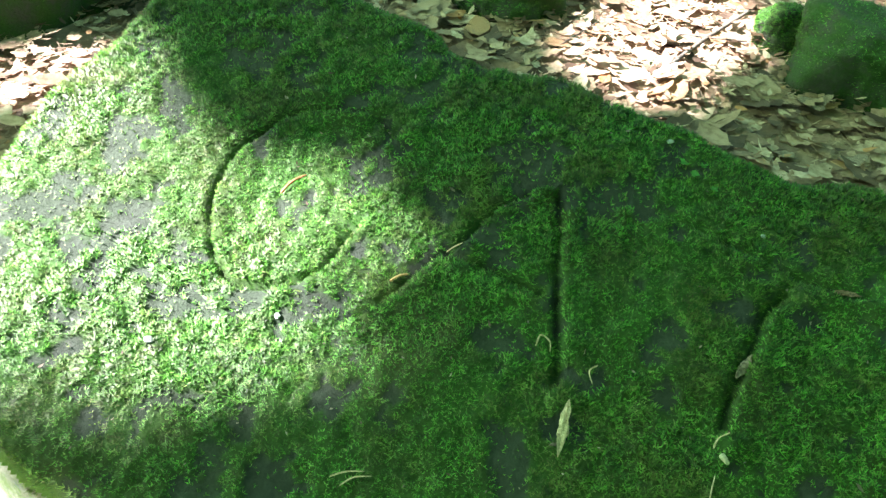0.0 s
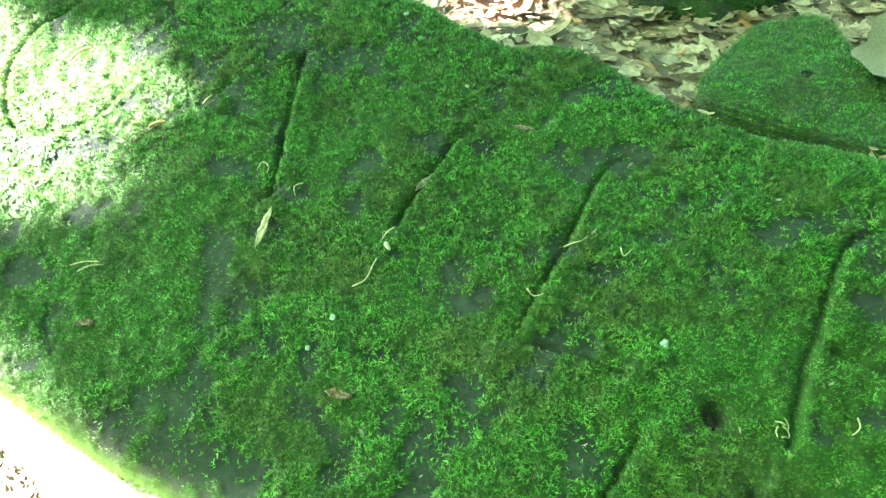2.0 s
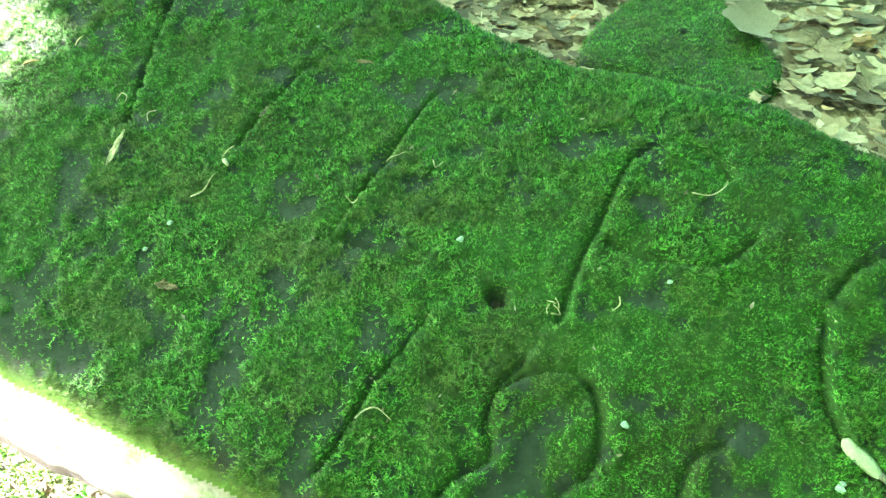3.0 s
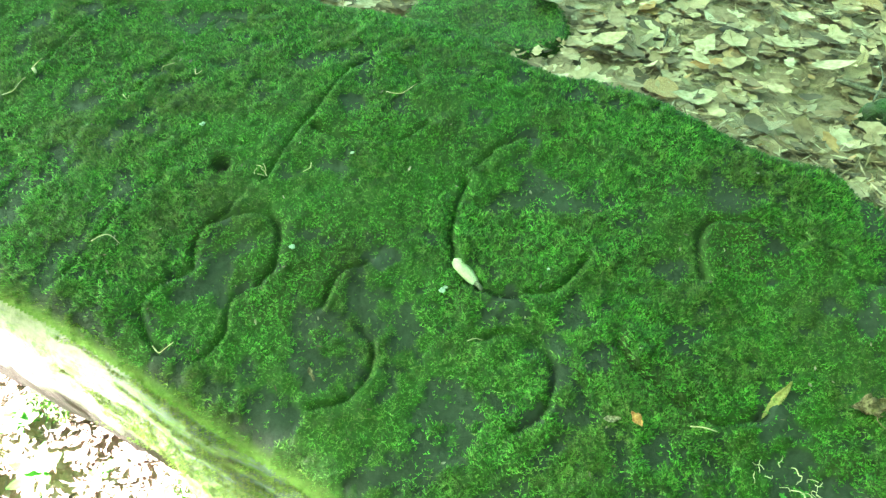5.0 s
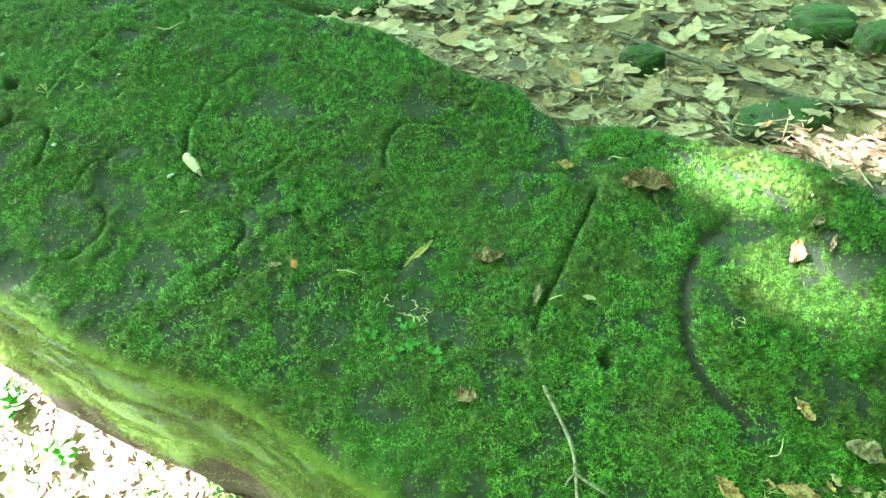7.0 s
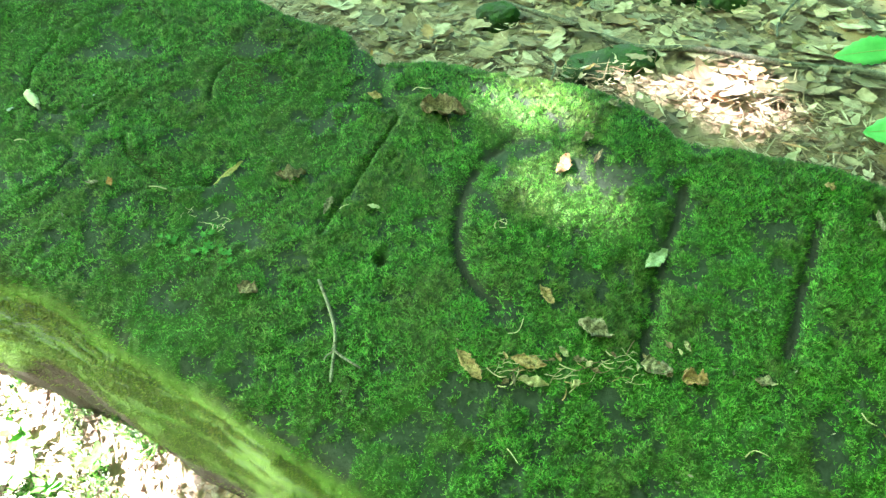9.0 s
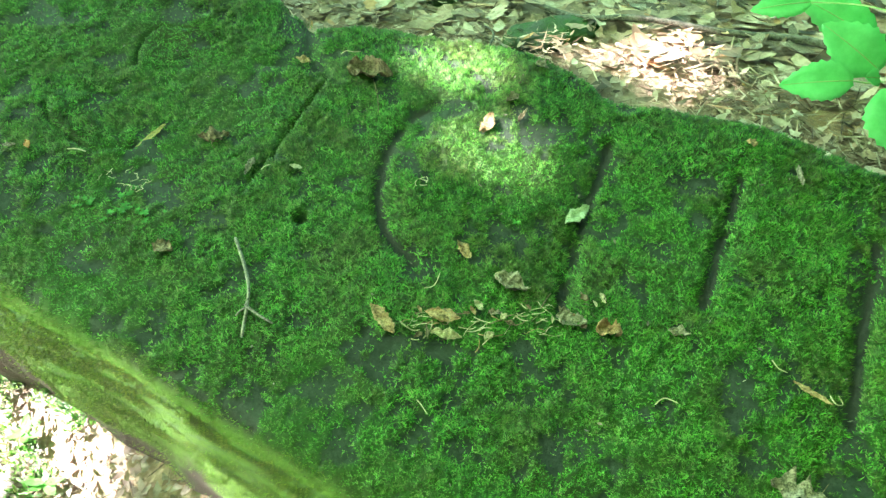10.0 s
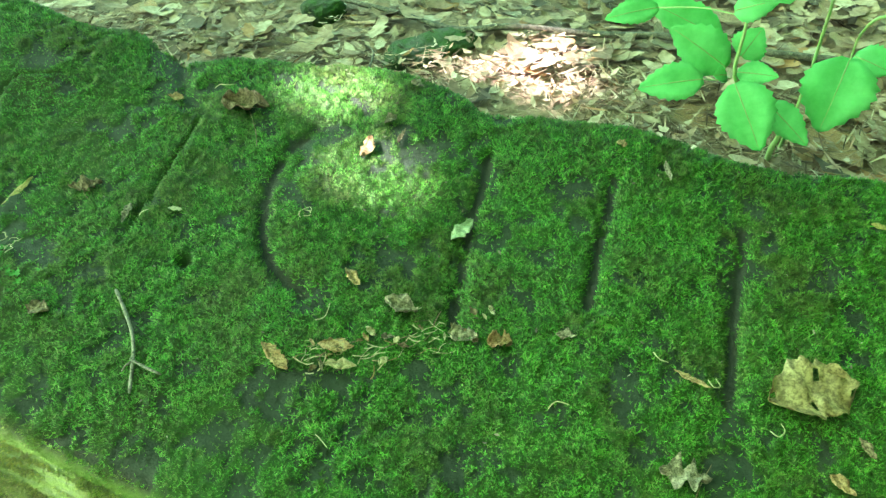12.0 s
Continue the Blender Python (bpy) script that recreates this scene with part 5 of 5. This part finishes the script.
def rock_crumbs():
    """Tiny pale scraps caught in the moss."""
    rng = np.random.default_rng(23)
    x, y = rng.uniform(X0, X1, 2600), rng.uniform(Y0, Y1, 2600)
    keep = sample(GAP, x, y) > 0.03
    x, y = x[keep], y[keep]
    v, f = SCRAPS[0]
    size = rng.uniform(0.002, 0.0055, len(x)) * rng.choice([1, 1, 1, 1.8], len(x))
    place = np.column_stack([x, y, sample(HEIGHT, x, y) + 0.0045])
    verts = (np.einsum("nij,vj->nvi", turns(rng, len(x), 0.5), v - (0.5, 0, 0)) * size[:, None, None] + place[:, None, :]).reshape(-1, 3)
    faces = (f[None] + (np.arange(len(x)) * len(v))[:, None, None]).reshape(-1, 4)
    return tagged(part("leaf_crumbs", fast_mesh("rock_crumbs", verts, faces), PINK), "tiny pale leaf crumbs caught in the moss", "leaves", kind="stuff")


rock_crumbs()

# ---------------------------------------------------------------- an unseen tree, added to cast shade and sun flecks on the rock
# gaps cut into its crown for sun patches: place on rock or ground, and radius
FLECKS = [(-0.50, 0.68, 0.93, 0.19), (-0.47, 0.82, 0.96, 0.11), (-0.57, 0.57, 0.89, 0.10), (-0.62, 0.68, 0.95, 0.16),
          (0.68, 1.84, 0.63, 0.26), (0.46, 1.68, 0.63, 0.14), (0.54, 1.50, 0.63, 0.10), (0.95, 1.95, 0.63, 0.12), (-0.95, 1.5, 0.6, 0.15)]
# where its leaves are thinned so that half the sun comes through
THIN = [(1.825, -0.18, 0.738, 0.022), (1.88, -0.135, 0.753, 0.042), (1.945, -0.10, 0.763, 0.035), (1.945, -0.285, 0.704, 0.034), (1.985, -0.335, 0.691, 0.026)]
HALF = [(-0.18, 0.50, 0.89, 0.09), (-0.34, 0.49, 0.89, 0.06), (-0.26, 0.44, 0.87, 0.04), (-0.12, 0.55, 0.91, 0.08), (-0.22, 0.63, 0.93, 0.09)]
DAPPLES = [(2.135, -0.41, 0.675, 0.008), (2.235, -0.475, 0.658, 0.012)]
# where fewer leaves are taken out, to cast faint dapples
FAINT = [(2.18, 0.17, 0.62, 0.06), (2.24, 0.07, 0.62, 0.07), (2.33, -0.02, 0.62, 0.06), (2.35, 0.10, 0.62, 0.07), (2.45, 0.0, 0.62, 0.06)]


def tree():
    rng = np.random.default_rng(77)
    foot = Vector((-4.2, 4.4, 0.4))
    oak = tagged(new("shade_tree"), "unseen tall broadleaf tree added beside the rock to cast its shade", "tree")
    part("trunk", tube([foot, foot + Vector((0.1, 0, 2.2)), foot + Vector((0.3, -0.3, 3.8)), foot + Vector((0.5, -0.8, 5.8))], 0.22, 0.5, 14, 6, 0.03), BARK, oak)
    tip = foot + Vector((0.5, -0.8, 5.8))
    way = np.array(SUN_WAY) / SUN_WAY.z
    # layers of leaves between 4.2 and 6.5 m up, spread along the sun's way over the rock
    rows = []
    for h in (4.2, 4.5, 4.9, 5.3, 5.7, 6.1, 6.5):
        px, py = np.meshgrid(np.arange(-2.3, 4.0, 0.105), np.arange(-2.2, 3.6, 0.105))
        px, py = (q.ravel() + rng.uniform(0, 0.105) + rng.uniform(-0.035, 0.035, q.size) for q in (px, py))
        rows.append(np.column_stack([px, py, h + rng.uniform(-0.15, 0.15, px.size)]))
    px, py, h = np.vstack(rows).T
    # the gaps, followed along the sun's way to the plane of the rock's top
    shut = np.ones(len(px), bool)
    for share, spots_list in ((0.0, FLECKS), (0.20, THIN), (0.17, HALF), (0.30, FAINT), (0.40, DAPPLES)):
        for x, y, z, r in spots_list:
            up = (rock_plane(x, y) - z) / (1 - 0.021 * way[0] - 0.2948 * way[1])
            shut &= (np.hypot(px - x - up * way[0], py - y - up * way[1]) > r + 0.055) | (rng.random(len(px)) < share)
    # the crown is cut off along the rock's near edge, so sun falls past it
    edge = np.interp(px, [-2.2, -0.6, -0.236, 0.2, 0.62, 1.088, 1.43, 1.63, 1.8, 4.0], [0.97, 0.44, 0.255, 0.02, -0.235, -0.475, -0.70, -0.86, -2.6, -2.6])
    # a few leaves kept beyond that edge, to dim the sun there
    veil = (px > 0.35) & (rng.random(len(px)) < 0.22 * smooth(0.4, 0.95, px)) & (py > -1.4)
    shut &= ((py > np.maximum(edge, -1.4)) | veil) & (py < 2.35 - 0.5 * np.clip(px + 0.5, 0, 9)) & (px > -2.0)
    px, py, h = px[shut], py[shut], h[shut]
    ground_level = rock_plane(px, py)
    place = np.column_stack([px, py, ground_level]) + way * (h - ground_level)[:, None]
    v, f = blade(0, 3, 0.4, 7)
    r = turns(rng, len(place), 0.4)
    size = rng.uniform(0.12, 0.18, len(place))
    verts = (np.einsum("nij,vj->nvi", r, (v - (0.5, 0, 0)) * (1, 1.3, 1)) * size[:, None, None] + place[:, None, :]).reshape(-1, 3)
    faces = (f[None] + (np.arange(len(place)) * len(v))[:, None, None]).reshape(-1, 4)
    part("crown", fast_mesh("crown", verts, faces), CROWN, oak, "dense green leaves, gaps cut into them to cast sun flecks")
    for k in range(9):
        goal = Vector(place[int(rng.integers(len(place)))])
        mid = tip.lerp(goal, 0.5) + Vector((0, 0, 0.3))
        part("limb", tube([tip - Vector((0, 0, 0.8)), mid, goal], 0.05, 0.25, 8, 5, 0.05), BARK, oak)


tree()


def leaning_tree():
    """A second unseen tree, added to block skylight from above and the right."""
    rng = np.random.default_rng(78)
    foot = Vector((5.9, -1.7, 0.2))
    ash = tagged(new("shade_tree"), "unseen leaning broadleaf tree, its spread crown added to block skylight", "tree")
    part("trunk", tube([foot, foot + Vector((-0.1, 0.1, 2.0)), foot + Vector((-0.5, 0.3, 3.8)), foot + Vector((-1.2, 0.6, 5.4))], 0.2, 0.5, 14, 6, 0.03), BARK, ash)
    px, py = np.meshgrid(np.arange(-0.3, 6.5, 0.13), np.arange(-3.6, 1.4, 0.13))
    px, py = (np.repeat(q.ravel(), 2) for q in (px, py))
    px, py = px + rng.uniform(-0.1, 0.1, px.size), py + rng.uniform(-0.1, 0.1, px.size)
    keep = fbm(px * 1.3, py * 1.3, 44, 3) > 0.36
    px, py = px[keep], py[keep]
    place = np.column_stack([px, py, 4.7 + rng.uniform(0, 1.1, len(px)) - 0.04 * (px - 3) ** 2])
    v, f = blade(0, 3, 0.4, 7)
    size = rng.uniform(0.13, 0.2, len(place))
    verts = (np.einsum("nij,vj->nvi", turns(rng, len(place), 0.5), (v - (0.5, 0, 0)) * (1, 1.3, 1)) * size[:, None, None] + place[:, None, :]).reshape(-1, 3)
    faces = (f[None] + (np.arange(len(place)) * len(v))[:, None, None]).reshape(-1, 4)
    part("crown", fast_mesh("crown", verts, faces), CROWN, ash)
    tip = foot + Vector((-1.0, 0.5, 4.9))
    for k in range(7):
        goal = Vector(place[int(rng.integers(len(place)))])
        part("limb", tube([tip, tip.lerp(goal, 0.5) + Vector((0, 0, 0.2)), goal], 0.05, 0.25, 8, 5, 0.05), BARK, ash)


leaning_tree()


# ---------------------------------------------------------------- unseen shrubs, added to block low skylight behind and beside the camera's path
def shrub():
    rng = np.random.default_rng(91)
    bush = tagged(new("shrub"), "unseen dense green shrub added behind the camera to block skylight", "shrub", "undergrowth")
    n = 1900
    d = rng.normal(0, 1, (n, 3))
    d /= np.linalg.norm(d, axis=1)[:, None]
    place = d * rng.uniform(0.55, 1.0, n)[:, None] * (0.85, 0.85, 1.35) + (0, 0, 1.45)
    place += rng.normal(0, 0.10, (n, 3))
    v, f = blade(0, 2, 0.4, 9)
    size = rng.uniform(0.11, 0.19, n)
    verts = (np.einsum("nij,vj->nvi", turns(rng, n, 0.7), (v - (0.5, 0, 0)) * (1, 1.2, 1)) * size[:, None, None] + place[:, None, :]).reshape(-1, 3)
    faces = (f[None] + (np.arange(n) * len(v))[:, None, None]).reshape(-1, 4)
    part("crown", fast_mesh("shrub_crown", verts, faces), CROWN, bush)
    for k in range(5):
        a = k * 1.26
        part("stem", tube([(0.05 * math.cos(a), 0.05 * math.sin(a), -0.1), (0.2 * math.cos(a), 0.2 * math.sin(a), 0.7), (0.5 * math.cos(a), 0.5 * math.sin(a), 1.8)], 0.018, 0.3, 7), BARK, bush)
    return bush


first = shrub()
SPOTS = [(-0.8, -3.0, 20), (-2.3, -3.0, 60), (-3.8, -2.7, 170), (0.6, -2.6, 80), (2.0, -2.9, 140), (3.4, -2.6, 200), (4.5, -2.0, 250), (5.2, -1.0, 300), (5.4, 0.4, 350), (1.5, -4.8, 30), (3.2, -4.4, 110)]
first.matrix_world = pose(*SPOTS[0][:2], float(ground_z(*SPOTS[0][:2])), 0, 0, SPOTS[0][2])
for x, y, turn in SPOTS[1:]:
    copy_thing(first, pose(x, y - 0.25, float(ground_z(x, y)), 0, 0, turn) @ Matrix.Scale(1.5, 4))
